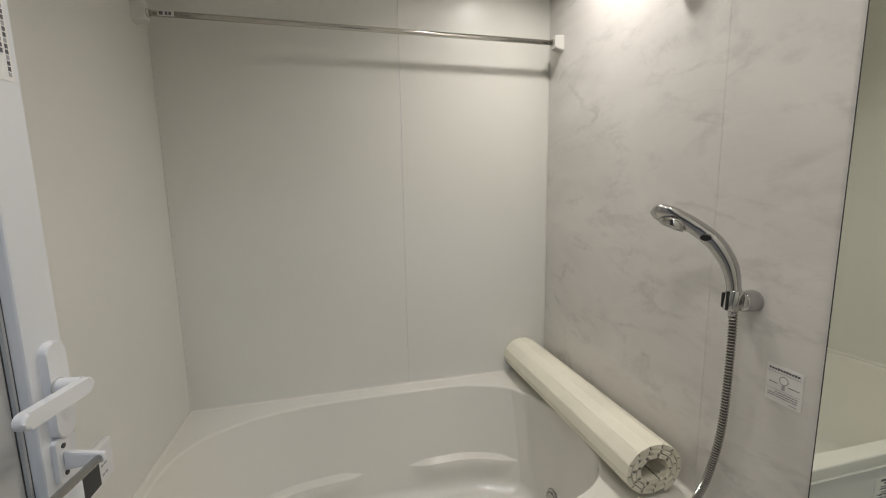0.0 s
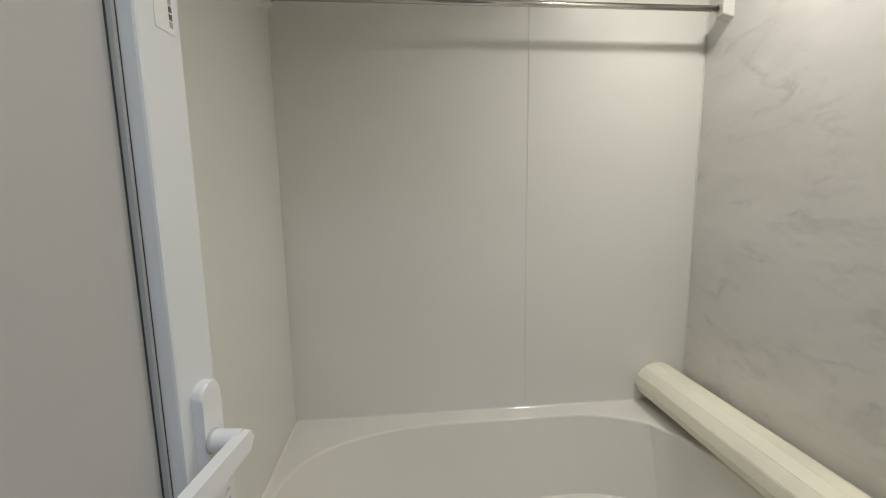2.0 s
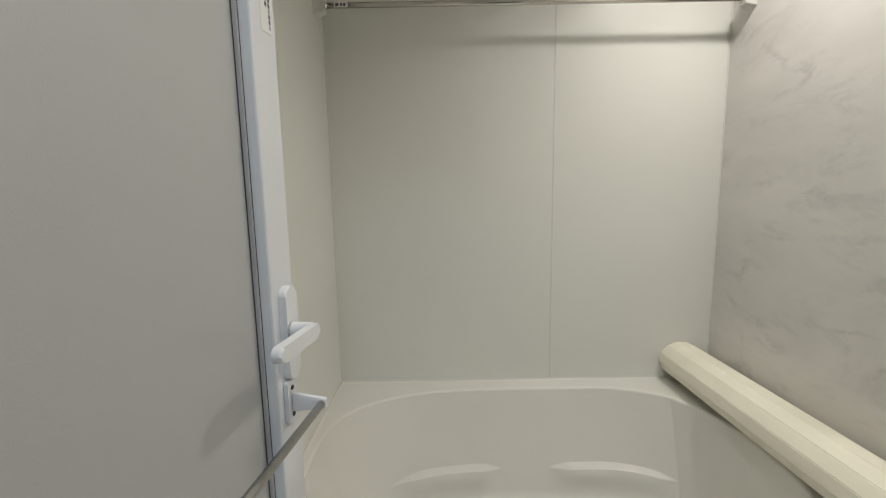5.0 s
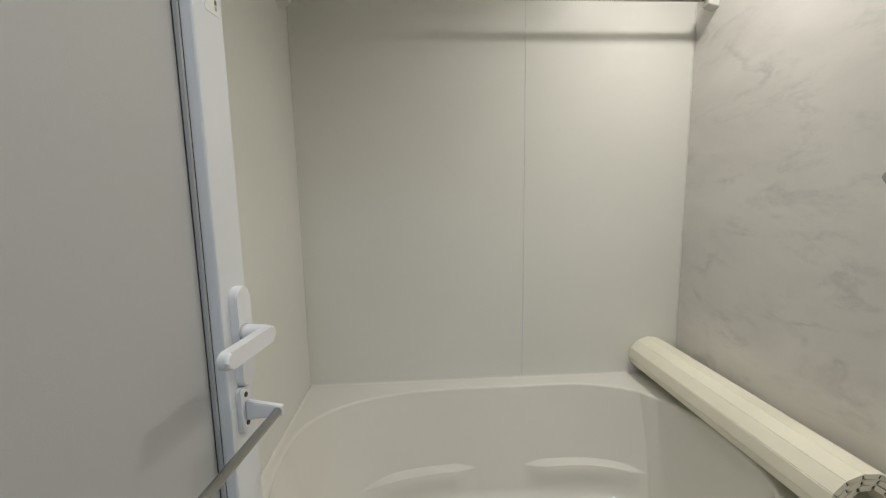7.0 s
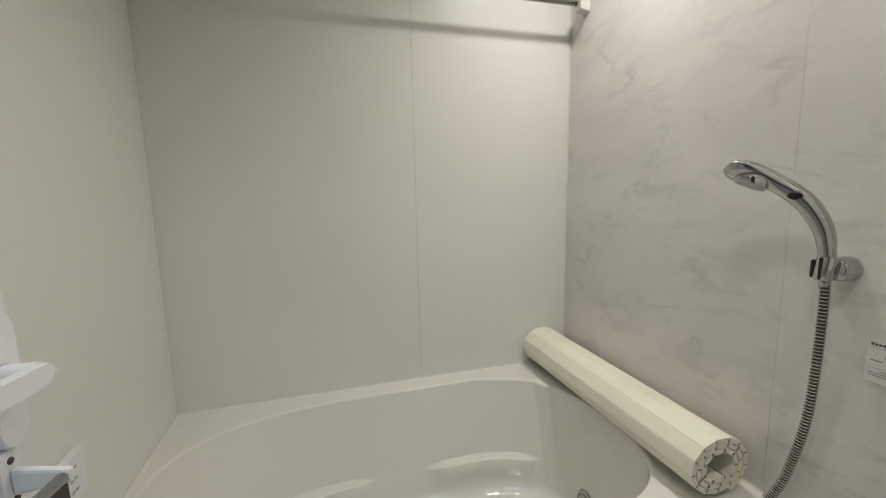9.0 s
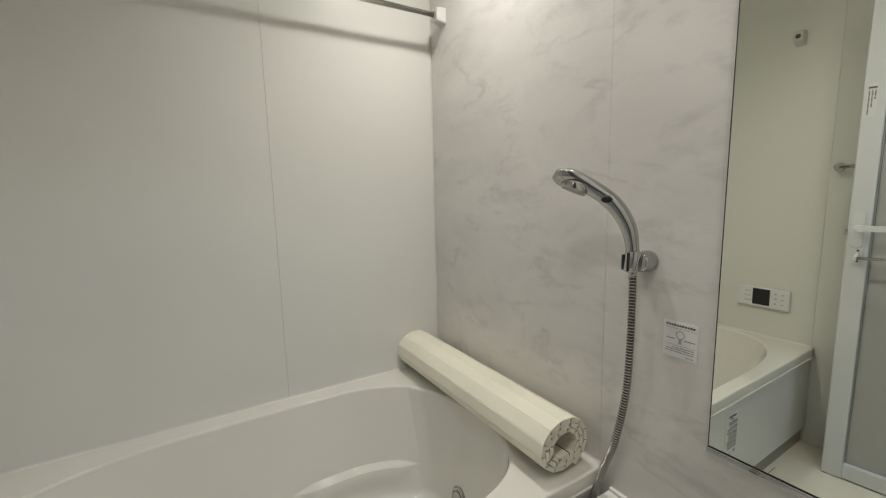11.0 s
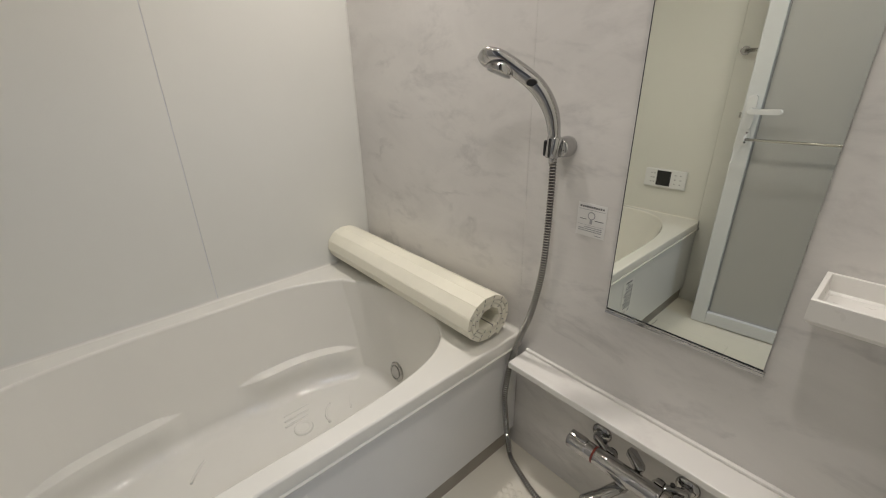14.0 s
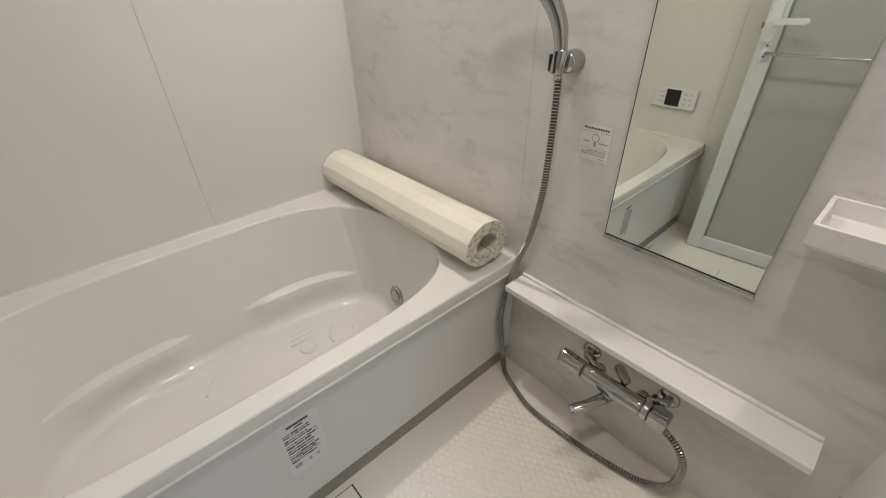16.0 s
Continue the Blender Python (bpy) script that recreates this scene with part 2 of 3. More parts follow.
trim = structure(part("corner_trim", box((X1 - 0.0045, Y1 - 0.004, RIM + 0.004), (X1 - 0.0005, Y1 - 0.0005, H - 0.001)), WALL), "thin cream corner bead", "trim")

# door frame in the near wall
bm = box((DOOR_L - 0.014, Y0 - 0.075, 0.0), (DOOR_L + 0.012, Y0 + 0.004, DOOR_H), 0.003)
box((DOOR_R - 0.028, Y0 - 0.075, 0.0), (DOOR_R + 0.004, Y0 + 0.006, DOOR_H), 0.003, bm=bm)
box((DOOR_L, Y0 - 0.075, DOOR_H - 0.03), (DOOR_R, Y0 + 0.006, DOOR_H + 0.004), 0.003, bm=bm)
structure(part("door_frame", bm, STILE), "white aluminium door frame with a low sill", "door frame")
structure(part("door_sill", box((DOOR_L + 0.013, Y0 - 0.06, 0.0), (DOOR_R - 0.029, Y0 - 0.01, 0.022), 0.004), STILE), "white aluminium sill", "sill")

# changing room behind the camera: unseen, added as a plain shell to close the place
CX0, CX1, CY0, CH = -1.3, 1.2, -1.9, 2.46
structure(part("changing_room_floor", box((CX0, CY0, -0.06), (CX1, Y0 - 0.056, 0.02)), WOOD), "beige changing room floor", "floor")
structure(part("changing_room_ceiling", box((CX0, CY0, CH), (CX1, Y0 - 0.062, CH + 0.05)), PAINT), "grey changing room ceiling", "ceiling")
structure(part("changing_room_wall_back", box((CX0, CY0 - 0.05, 0), (CX1, CY0, CH)), PAINT), "plain grey wall out of view", "wall")
structure(part("changing_room_wall_left", box((CX0 - 0.05, CY0, 0), (CX0, Y0 - 0.062, CH)), PAINT), "plain grey wall out of view", "wall")
structure(part("changing_room_wall_right", box((CX1, CY0, 0), (CX1 + 0.05, Y0 - 0.062, CH)), PAINT), "plain grey wall out of view", "wall")
bm = box((CX0, Y0 - 0.118, 0.02), (DOOR_L - 0.016, Y0 - 0.062, CH))
box((DOOR_R + 0.006, Y0 - 0.118, 0.02), (CX1, Y0 - 0.062, CH), bm=bm)
box((DOOR_L - 0.016, Y0 - 0.118, DOOR_H + 0.006), (DOOR_R + 0.006, Y0 - 0.062, CH), bm=bm)
structure(part("changing_room_wall_front", bm, PAINT), "grey wall round the bathroom doorway, out of view", "wall")

# downlight
dl = thing("downlight", "round recessed ceiling downlight with a white rim, lit", "ceiling light", (DOWNLIGHTS[0][0], DOWNLIGHTS[0][1], H), group="ceiling downlights")
part("rim", revolve([(0.046, -0.001), (0.062, -0.001), (0.062, -0.007), (0.058, -0.010), (0.046, -0.010)], 40), WPLASTIC, dl)
part("lens", revolve([(0.0455, -0.0005), (0.0455, -0.003)], 40), GLOW, dl)
for x, y, power in DOWNLIGHTS[1:]:
    copy_thing(dl, pose(x, y, H))

# ---- bathtub ----
FRONT = 0.868
BC = Vector((0.12, 1.33))


def in_corner(x, y, w, h):
    return x < w - 1.15 * y ** 2 and y < h - 1.2 * max(0.0, x - 0.35) ** 2


def crease(w, h):
    """Angle at which the bowed end wall meets the far side."""
    lo, hi = 0.05, 0.6
    for _ in range(40):
        y = (lo + hi) / 2
        lo, hi = (y, hi) if y < h - 1.2 * max(0.0, w - 1.15 * y ** 2 - 0.35) ** 2 else (lo, y)
    return math.atan2(lo, w - 1.15 * lo ** 2)


def basin_rim(a):
    """Radius of the basin's opening from its centre in direction a (radians)."""
    dx, dy = math.cos(a), math.sin(a)
    if dx >= 0:
        w, p = 0.730, 4.0
    else:
        w, p = 0.685, 2.65 if dy >= 0 else 3.2
    h = 0.390 if dy >= 0 else 0.399
    if dx > 0 and dy > 0:
        # a bowed end wall meets the far side in a crease
        lo, hi = 0.1, 1.2
        for _ in range(40):
            r = (lo + hi) / 2
            lo, hi = (r, hi) if in_corner(r * dx, r * dy, w, h) else (lo, r)
        return lo
    r = (abs(dx / w) ** p + abs(dy / h) ** p) ** (-1 / p)
    return r


def basin_floor(a):
    dx, dy = math.cos(a), math.sin(a)
    w, p = (0.655, 14.0) if dx >= 0 else (0.44, 2.8)
    h = 0.245 if dy >= 0 else 0.285
    return (abs(dx / w) ** p + abs(dy / h) ** p) ** (-1 / p)


def smooth_step(a, b, x):
    t = max(0.0, min(1.0, (x - a) / (b - a)))
    return t * t * (3 - 2 * t)


def eased_ramp(a, b, x, e=0.16):
    """A straight ramp from 0 to 1 whose two ends are rounded over the share e."""
    t = max(0.0, min(1.0, (x - a) / (b - a)))
    k = 1 / (1 - e)
    if t < e:
        return k * t * t / (2 * e)
    if t > 1 - e:
        return 1 - k * (1 - t) ** 2 / (2 * e)
    return k * (t - e / 2)


corner_angles = [math.atan2(y - BC.y, x - BC.x) for x in (X0, X1) for y in (FRONT, Y1)]
CREASE = crease(0.730, 0.390)
angles = sorted([2 * math.pi * i / 300 - math.pi for i in range(300)] + corner_angles + [CREASE - 0.007, CREASE, CREASE + 0.007])
bm = bmesh.new()
TUB_FLOOR = 0.06


def outer(a, inset=0.0):
    dx, dy = math.cos(a), math.sin(a)
    tx = ((X1 - 0.002 - inset - BC.x) / dx) if dx > 1e-9 else ((X0 + 0.002 + inset - BC.x) / dx if dx < -1e-9 else 1e9)
    ty = ((Y1 - 0.002 - inset - BC.y) / dy) if dy > 1e-9 else ((FRONT + inset - BC.y) / dy if dy < -1e-9 else 1e9)
    return min(tx, ty)


def ring(fn):
    return [bm.verts.new(fn(a)) for a in angles]


def at_polar(a, r, z):
    return (BC.x + r * math.cos(a), BC.y + r * math.sin(a), z)


rings = [ring(lambda a: at_polar(a, outer(a), RIM - 0.040)), ring(lambda a: at_polar(a, outer(a), RIM - 0.006)),
         ring(lambda a: at_polar(a, outer(a, 0.002), RIM - 0.002)), ring(lambda a: at_polar(a, outer(a, 0.006), RIM))]
LIP = 0.011
for i in range(7):
    u = i / 6 * math.pi / 2
    rings.append(ring(lambda a: at_polar(a, basin_rim(a) + LIP * (1 - math.sin(u)), RIM - LIP * (1 - math.cos(u)))))
LEDGE = 0.202
levels = [RIM - LIP - (RIM - LIP - 0.215) * k / 34 for k in range(1, 35)] + [0.215 - 0.0008 * k for k in range(1, 51)] + [0.175 - 0.073 * k / 24 for k in range(1, 25)]


def wall_point(a, z):
    u = (RIM - LIP - z) / (RIM - LIP - TUB_FLOOR)
    f = 0.62 * u + 0.06 * u * u
    if 0 < a < math.pi / 2:
        w, h = 0.730 - 0.075 * f, 0.390 - 0.145 * f
        ac = crease(w, h)
        a = a * ac / CREASE if a < CREASE else math.pi / 2 - (math.pi / 2 - a) * (math.pi / 2 - ac) / (math.pi / 2 - CREASE)
        lo, r = 0.1, 1.2
        for _ in range(30):
            mid = (lo + r) / 2
            lo, r = (mid, r) if in_corner(mid * math.cos(a), mid * math.sin(a), w, h) else (lo, mid)
    else:
        r = basin_rim(a) + (basin_floor(a) - basin_rim(a)) * f
    x, y = BC.x + r * math.cos(a), BC.y + r * math.sin(a)
    if math.sin(a) > 0:
        # two long arm ledges moulded into the far side
        s = smooth_step(-0.38, -0.24, x) * (1 - smooth_step(-0.01, 0.09, x)) + smooth_step(0.27, 0.38, x) * (1 - smooth_step(0.66, 0.76, x))
        edge = LEDGE - 0.016 * (1 - s)
        down = 1 - eased_ramp(edge - 0.004, edge + 0.003, z)
        y -= (0.016 + 0.024 * smooth_step(0.10, 0.19, z)) * s * down * smooth_step(0.12, 0.3, math.sin(a))
    return (x, y, z)


for z in levels:
    rings.append(ring(lambda a: wall_point(a, z)))
zl = levels[-1]
for k in range(1, 17):
    v = k / 16 * math.pi / 2

    def cove(a):
        p = wall_point(a, zl)
        d = Vector((p[0] - BC.x, p[1] - BC.y))
        e = d.normalized() * (d.length - 0.010 * math.sin(v) - 0.052 * (1 - math.cos(v)))
        return (BC.x + e.x, BC.y + e.y, zl - (zl - TUB_FLOOR) * math.sin(v))
    rings.append(ring(cove))
for a, b in zip(rings, rings[1:]):
    for i in range(len(angles)):
        j = (i + 1) % len(angles)
        bm.faces.new((a[i], a[j], b[j], b[i]))
DISH = 0.013
floor_edge = rings[-1]
for q in (0.94, 0.86, 0.74, 0.58, 0.40, 0.20):
    inner = [bm.verts.new((BC.x + (v.co.x - BC.x) * q, BC.y + (v.co.y - BC.y) * q, TUB_FLOOR - DISH * (1 - q * q))) for v in floor_edge]
    for i in range(len(angles)):
        j = (i + 1) % len(angles)
        bm.faces.new((rings[-1][i], rings[-1][j], inner[j], inner[i]))
    rings.append(inner)
c = bm.verts.new((BC.x, BC.y, TUB_FLOOR - DISH))
for i in range(len(angles)):
    bm.faces.new((rings[-1][i], rings[-1][(i + 1) % len(angles)], c))
bmesh.ops.recalc_face_normals(bm, faces=bm.faces)
for f in bm.faces:
    f.smooth = f.calc_center_median().z < RIM - 0.0005
bathtub = thing("bathtub", "glossy white acrylic bathtub with moulded arm ledges, empty", "bathtub", (0, 0, 0))
part("basin", bm, TUB, bathtub)
ap = part("apron", box((X0 + 0.004, FRONT + 0.006, 0.080), (X1 - 0.004, FRONT + 0.022, RIM - 0.046), 0.002), APRON, bathtub, "smooth white front panel")
part("apron_lip", box((X0 + 0.003, FRONT - 0.007, RIM - 0.0455), (X1 - 0.003, FRONT + 0.03, RIM - 0.0405), 0.0022), TUB, bathtub)
# recessed panel, coloured dark for the shade under the apron
part("plinth", box((X0 + 0.004, FRONT + 0.019, 0.0), (X1 - 0.004, FRONT + 0.035, 0.0795)), TOE, bathtub, "toe panel with its shade in the colour")
# grip ribs in the basin floor
for i in range(3):
    part("grip_rib", moved(rounded_slab(0.108 - 0.007 * i, 0.009, 0.0070, 0.0044, 0.0040, 4), pose(0.436 - 0.011 * i, 1.524 - 0.026 * i, TUB_FLOOR - 0.010)), TUB, bathtub, smooth=True)
part("drain_plug", moved(revolve([(0.036, -0.006), (0.036, 0.002), (0.033, 0.0055), (0.026, 0.0060), (0.023, 0.0035), (0.020, 0.0030)], 36), pose(0.420, 1.425, TUB_FLOOR - 0.0085)), TUB, bathtub, "round white drain plug", smooth=True)
# low ridges moulded in the basin floor
for line in (((0.040, 1.452), (0.058, 1.478), (0.078, 1.500), (0.098, 1.518)), ((0.556, 1.472), (0.530, 1.452), (0.512, 1.420), (0.508, 1.380)), ((0.676, 1.520), (0.652, 1.480), (0.625, 1.430), (0.604, 1.390))):
    part("moulded_ridge", tube(spline([(x, y, TUB_FLOOR - 0.0070) for x, y in line], 12), 0.0045, 10), TUB, bathtub, smooth=True)
# hollow fillets of sealant between rim and walls
def fillet(p, q, into):
    b, bm = 0.0095, bmesh.new()
    rows = []
    for base in (Vector(p), Vector(q)):
        row = [base + Vector((0, 0, 0.0003))]
        for k in range(7):
            t = k / 6 * math.pi / 2
            row.append(base + into * b * (1 - math.sin(t)) + Vector((0, 0, 0.0003 + b * (1 - math.cos(t)))))
        rows.append([bm.verts.new(v) for v in row])
    n = len(rows[0])
    for k in range(n):
        bm.faces.new((rows[0][k], rows[1][k], rows[1][(k + 1) % n], rows[0][(k + 1) % n]))
    bm.faces.new(rows[0])
    bm.faces.new(rows[1][::-1])
    bmesh.ops.recalc_face_normals(bm, faces=bm.faces)
    part("sealant", bm, TUB, bathtub, "white silicone joint")


fillet((X0 + 0.0004, Y1 - 0.0004, RIM), (X1 - 0.0004, Y1 - 0.0004, RIM), Vector((0, -1, 0)))
fillet((X1 - 0.0004, FRONT + 0.008, RIM), (X1 - 0.0004, Y1 - 0.0004, RIM), Vector((-1, 0, 0)))
fillet((X0 + 0.0004, FRONT + 0.008, RIM), (X0 + 0.0004, Y1 - 0.0004, RIM), Vector((1, 0, 0)))
inlet = thing("water_inlet", "round chrome circulation inlet in the basin's end wall", "inlet", (0, 0, 0))
ip = wall_point(0.03, 0.150)
m = pose(ip[0] + 0.001, ip[1], ip[2], 0, -80, 0)
part("flange", moved(revolve([(0.042, -0.010), (0.042, 0.006), (0.037, 0.011), (0.030, 0.011), (0.029, 0.007)], 36), m), HOSE, inlet)
part("cap", moved(revolve([(0.027, 0.0), (0.027, 0.012), (0.023, 0.0145), (0.0, 0.013)][:3], 32), m), HOSE, inlet)

# ---- drying rod and its brackets ----
def bracket(parent, side, y, z, held=True):
    """A wedge-shaped rod socket on a side wall."""
    x = X1 if side > 0 else X0
    s = -side
    bm = rounded_slab(0.046, 0.066, 0.040, 0.008, 0.004)
    for v in bm.verts:
        k = v.co.z / 0.040
        v.co.x *= 1 - 0.16 * k
        v.co.y = v.co.y * (1 - 0.22 * k) + 0.005 * k
    part("socket", moved(bm, Matrix(((0, 0, s, x), (1, 0, 0, y), (0, 1, 0, z), (0, 0, 0, 1)))), FRAME, parent)
    if not held:
        part("hole", moved(revolve([(0.0105, 0.0), (0.0105, 0.0006)], 24), Matrix(((0, 0, s, x + s * 0.0401), (1, 0, 0, y), (0, 1, 0, z + 0.004), (0, 0, 0, 1)))), DARK, parent, "dark open rod hole")
    if held:
        part("collar", moved(revolve([(0.0145, 0.0), (0.0145, 0.007), (0.013, 0.009)], 24), Matrix(((0, 0, s, x + s * 0.0395), (1, 0, 0, y), (0, 1, 0, z + 0.004), (0, 0, 0, 1)))), STEEL, parent)


ROD_Y, ROD_Z = 1.694, 1.997
rod = thing("drying_rod", "stainless clothes drying rod in cream sockets over the bathtub", "rod")
part("bar", tube([Vector((X0 + 0.036, ROD_Y, ROD_Z + 0.004)), Vector((X1 - 0.036, ROD_Y, ROD_Z + 0.004))], 0.0100, 20), STEEL, rod, smooth=True)
bracket(rod, 1, ROD_Y, ROD_Z)
bracket(rod, -1, ROD_Y, ROD_Z)
lab = part("caution_label", box((X0 + 0.075, ROD_Y - 0.0113, ROD_Z - 0.006), (X0 + 0.125, ROD_Y - 0.0102, ROD_Z + 0.012)), PAPER, rod, "small white caution label")
for a, b in ((0.080, 0.092), (0.098, 0.106), (0.109, 0.117)):
    part("printed_mark", box((X0 + a, ROD_Y - 0.0119, ROD_Z - 0.003), (X0 + b, ROD_Y - 0.0114, ROD_Z + 0.008)), INK, lab)
for side, nm in ((1, "spare_rod_bracket"), (-1, "spare_rod_bracket")):
    sp = thing(nm, "empty cream socket for a second drying rod", "rod bracket", group="spare rod sockets")
    bracket(sp, side, 1.033, 1.970, False)

# ---- mirror ----
MY0, MY1, MZ0, MZ1 = 0.252, 0.592, 0.707, 1.83
mirror = thing("wall_mirror", "tall frameless mirror in a thin chrome bottom channel", "mirror")
part("glass", box((X1 - 0.009, MY0, MZ0 + 0.003), (X1 - 0.004, MY1, MZ1)), MIRROR, mirror)
part("backing", box((X1 - 0.0038, MY0 + 0.001, MZ0 + 0.004), (X1 - 0.0004, MY1 - 0.001, MZ1 - 0.001)), DARK, mirror)
part("edge_seal", box((X1 - 0.0092, MY1 + 0.0002, MZ0 + 0.003), (X1 - 0.0005, MY1 + 0.0022, MZ1)), DARK, mirror)
bm = box((X1 - 0.0135, MY0 - 0.004, MZ0 - 0.005), (X1 - 0.0004, MY1 + 0.003, MZ0 + 0.0025), 0.0012)
box((X1 - 0.0135, MY0 - 0.004, MZ0 + 0.0027), (X1 - 0.0100, MY1 + 0.003, MZ0 + 0.007), 0.001, bm=bm)
part("bottom_channel", bm, CHROME, mirror, "thin chrome channel")
part("gasket", box((X1 - 0.0098, MY0, MZ0 + 0.0026), (X1 - 0.0092, MY1, MZ0 + 0.0085)), BLACK, mirror)

# ---- bottle shelf on the wall ----
shelf = thing("wall_shelf", "small white open tray shelf fixed to the marble wall", "shelf")
SX0, SY0, SY1, SZ0, SZ1 = 0.857, -0.034, 0.2150, 0.906, 0.952


def open_tray(lo, hi, wall, base):
    """A shallow tray moulded in one piece: outer skin, thin rim, drafted inner sides and floor."""
    bm = bmesh.new()
    def loop(inset, z, back=0.0):
        return [bm.verts.new(p) for p in ((lo[0] + inset, lo[1] + inset, z), (hi[0] - back, lo[1] + inset, z), (hi[0] - back, hi[1] - inset, z), (lo[0] + inset, hi[1] - inset, z))]
    loops = [loop(0.010, lo[2]), loop(0.003, lo[2] + 0.004), loop(0.0, lo[2] + 0.010), loop(0.0, hi[2] - 0.001), loop(0.001, hi[2], 0.001),
             loop(wall - 0.001, hi[2], wall - 0.001), loop(wall, hi[2] - 0.001, wall), loop(wall + 0.003, lo[2] + base + 0.004, wall + 0.003), loop(wall + 0.007, lo[2] + base, wall + 0.007)]
    bm.faces.new(loops[0][::-1])
    for p, q in zip(loops, loops[1:]):
        for i in range(4):
            bm.faces.new((p[i], p[(i + 1) % 4], q[(i + 1) % 4], q[i]))
    bm.faces.new(loops[-1])
    bmesh.ops.recalc_face_normals(bm, faces=bm.faces)
    return bm


part("tray", open_tray((SX0, SY0, SZ0), (X1 - 0.0004, SY1, SZ1), 0.0075, 0.012), SHELF, shelf)
for y in (SY0 + 0.05, SY1 - 0.05):
    part("drain_slot", moved(rounded_slab(0.006, 0.030, 0.0006, 0.0028), pose(0.93, y, SZ0 + 0.0122)), DARK, shelf)

# ---- counter ----
counter = thing("wash_counter", "narrow white marble-patterned shelf counter along the wall", "counter")
part("top", box((0.906, 0.027, 0.419), (X1 - 0.0004, 0.842, 0.440), 0.0025), MARBLE_TOP, counter)
part("back_edge", box((X1 - 0.012, 0.029, 0.4403), (X1 - 0.0004, 0.840, 0.4500), 0.0025), MARBLE_TOP, counter)

# ---- tap ----
TX, TZ = 0.920, 0.292
tap = thing("mixer_tap", "chrome thermostatic mixer tap with swivel spout on the wall", "tap")
along_y = Matrix(((0, 1, 0, TX), (0, 0, 1, 0), (1, 0, 0, TZ), (0, 0, 0, 1)))
out_x = lambda y, z, x=X1: Matrix(((0, 0, -1, x), (1, 0, 0, y), (0, -1, 0, z), (0, 0, 0, 1)))
part("body", moved(revolve([(0.022, 0.350), (0.0255, 0.353), (0.0262, 0.360), (0.0262, 0.520), (0.0255, 0.5265), (0.022, 0.528)], 40), along_y), CHROME, tap, smooth=True)
part("index_ring", moved(revolve([(0.0250, 0.5282), (0.0256, 0.5300), (0.0250, 0.5318)], 40), along_y), RED, tap, "thin red ring")
knob = part("temperature_knob", moved(revolve([(0.0240, 0.5320), (0.0250, 0.535), (0.0250, 0.598), (0.0240, 0.608), (0.020, 0.612)], 40), along_y), CHROME, tap, smooth=True)
part("knob_tab", box((TX - 0.010, 0.556, TZ + 0.0225), (TX + 0.010, 0.608, TZ + 0.0320), 0.003), CHROME, knob)
part("collar", moved(revolve([(0.0250, 0.332), (0.0268, 0.335), (0.0268, 0.346), (0.0250, 0.3495)], 40), along_y), STEEL, tap)
knob = part("flow_knob", box((TX - 0.0270, 0.280, TZ - 0.0270), (TX + 0.0270, 0.3315, TZ + 0.0270), 0.011, 4), CHROME, tap, smooth=True)
part("pointer", box((TX - 0.013, 0.285, TZ + 0.0255), (TX + 0.013, 0.322, TZ + 0.0320), 0.002), CHROME, knob)
for y in (0.552, 0.316):
    fl = part("flange", moved(revolve([(0.030, 0.0005), (0.030, 0.004), (0.024, 0.010), (0.016, 0.014)], 32), out_x(y, TZ + 0.008)), CHROME, tap, smooth=True)
    yy = y + (0.052 if y < 0.4 else -0.052)
    part("elbow", tube(spline([(X1 - 0.012, y, TZ + 0.008), (X1 - 0.028, y, TZ + 0.008), (X1 - 0.040, (y + yy) / 2, TZ + 0.006), (X1 - 0.055, yy, TZ), (X1 - 0.066, yy, TZ)], 16), 0.0125, 20), CHROME, tap, smooth=True)
    part("union_nut", moved(revolve([(0.0180, 0.0), (0.0195, 0.002), (0.0195, 0.015), (0.0180, 0.017)], 6), out_x(yy, TZ + 0.002, X1 - 0.040)), CHROME, tap)
    part("nut_seal", moved(revolve([(0.0150, 0.0), (0.0150, 0.004)], 24), out_x(yy, TZ + 0.002, X1 - 0.0355)), DARK, tap, "dark rubber seal")
    part("stop_screw", moved(revolve([(0.006, 0), (0.006, 0.007), (0.0045, 0.008)], 16), pose(X1 - 0.035, (y + yy) / 2, TZ + 0.016)), DARK, tap)
lever = moved(rounded_slab(0.062, 0.024, 0.020, 0.009, 0.006, 6), Matrix.Translation((TX + 0.040, 0.438, TZ + 0.020)) @ pose(0, 0, 0, 0, -14, 58))
part("check_valve", lever, CHROME, tap, smooth=True)
part("valve_screw", moved(revolve([(0.0070, 0.0), (0.0070, 0.004), (0.0055, 0.005)], 16), pose(TX + 0.046, 0.452, TZ + 0.036)), DARK, tap, "dark slotted screw")
part("spout_swivel", moved(revolve([(0.015, -0.054), (0.0175, -0.050), (0.0175, -0.022), (0.011, -0.016)], 28), pose(TX - 0.002, 0.446, TZ)), CHROME, tap, smooth=True)
part("spout", tube(spline([(TX + 0.008, 0.441, TZ - 0.040), (TX - 0.020, 0.451, TZ - 0.040), (TX - 0.060, 0.468, TZ - 0.045), (TX - 0.096, 0.486, TZ - 0.050), (TX - 0.116, 0.497, TZ - 0.053)], 20), [0.0135] * 6 + [0.0130] * 6 + [0.0140] * 5 + [0.0135, 0.012, 0.005], 20, 1.3), CHROME, tap, smooth=True)
part("aerator", moved(revolve([(0.0085, -0.018), (0.0095, -0.016), (0.0095, 0)], 24), pose(TX - 0.103, 0.490, TZ - 0.053)), CHROME, tap)

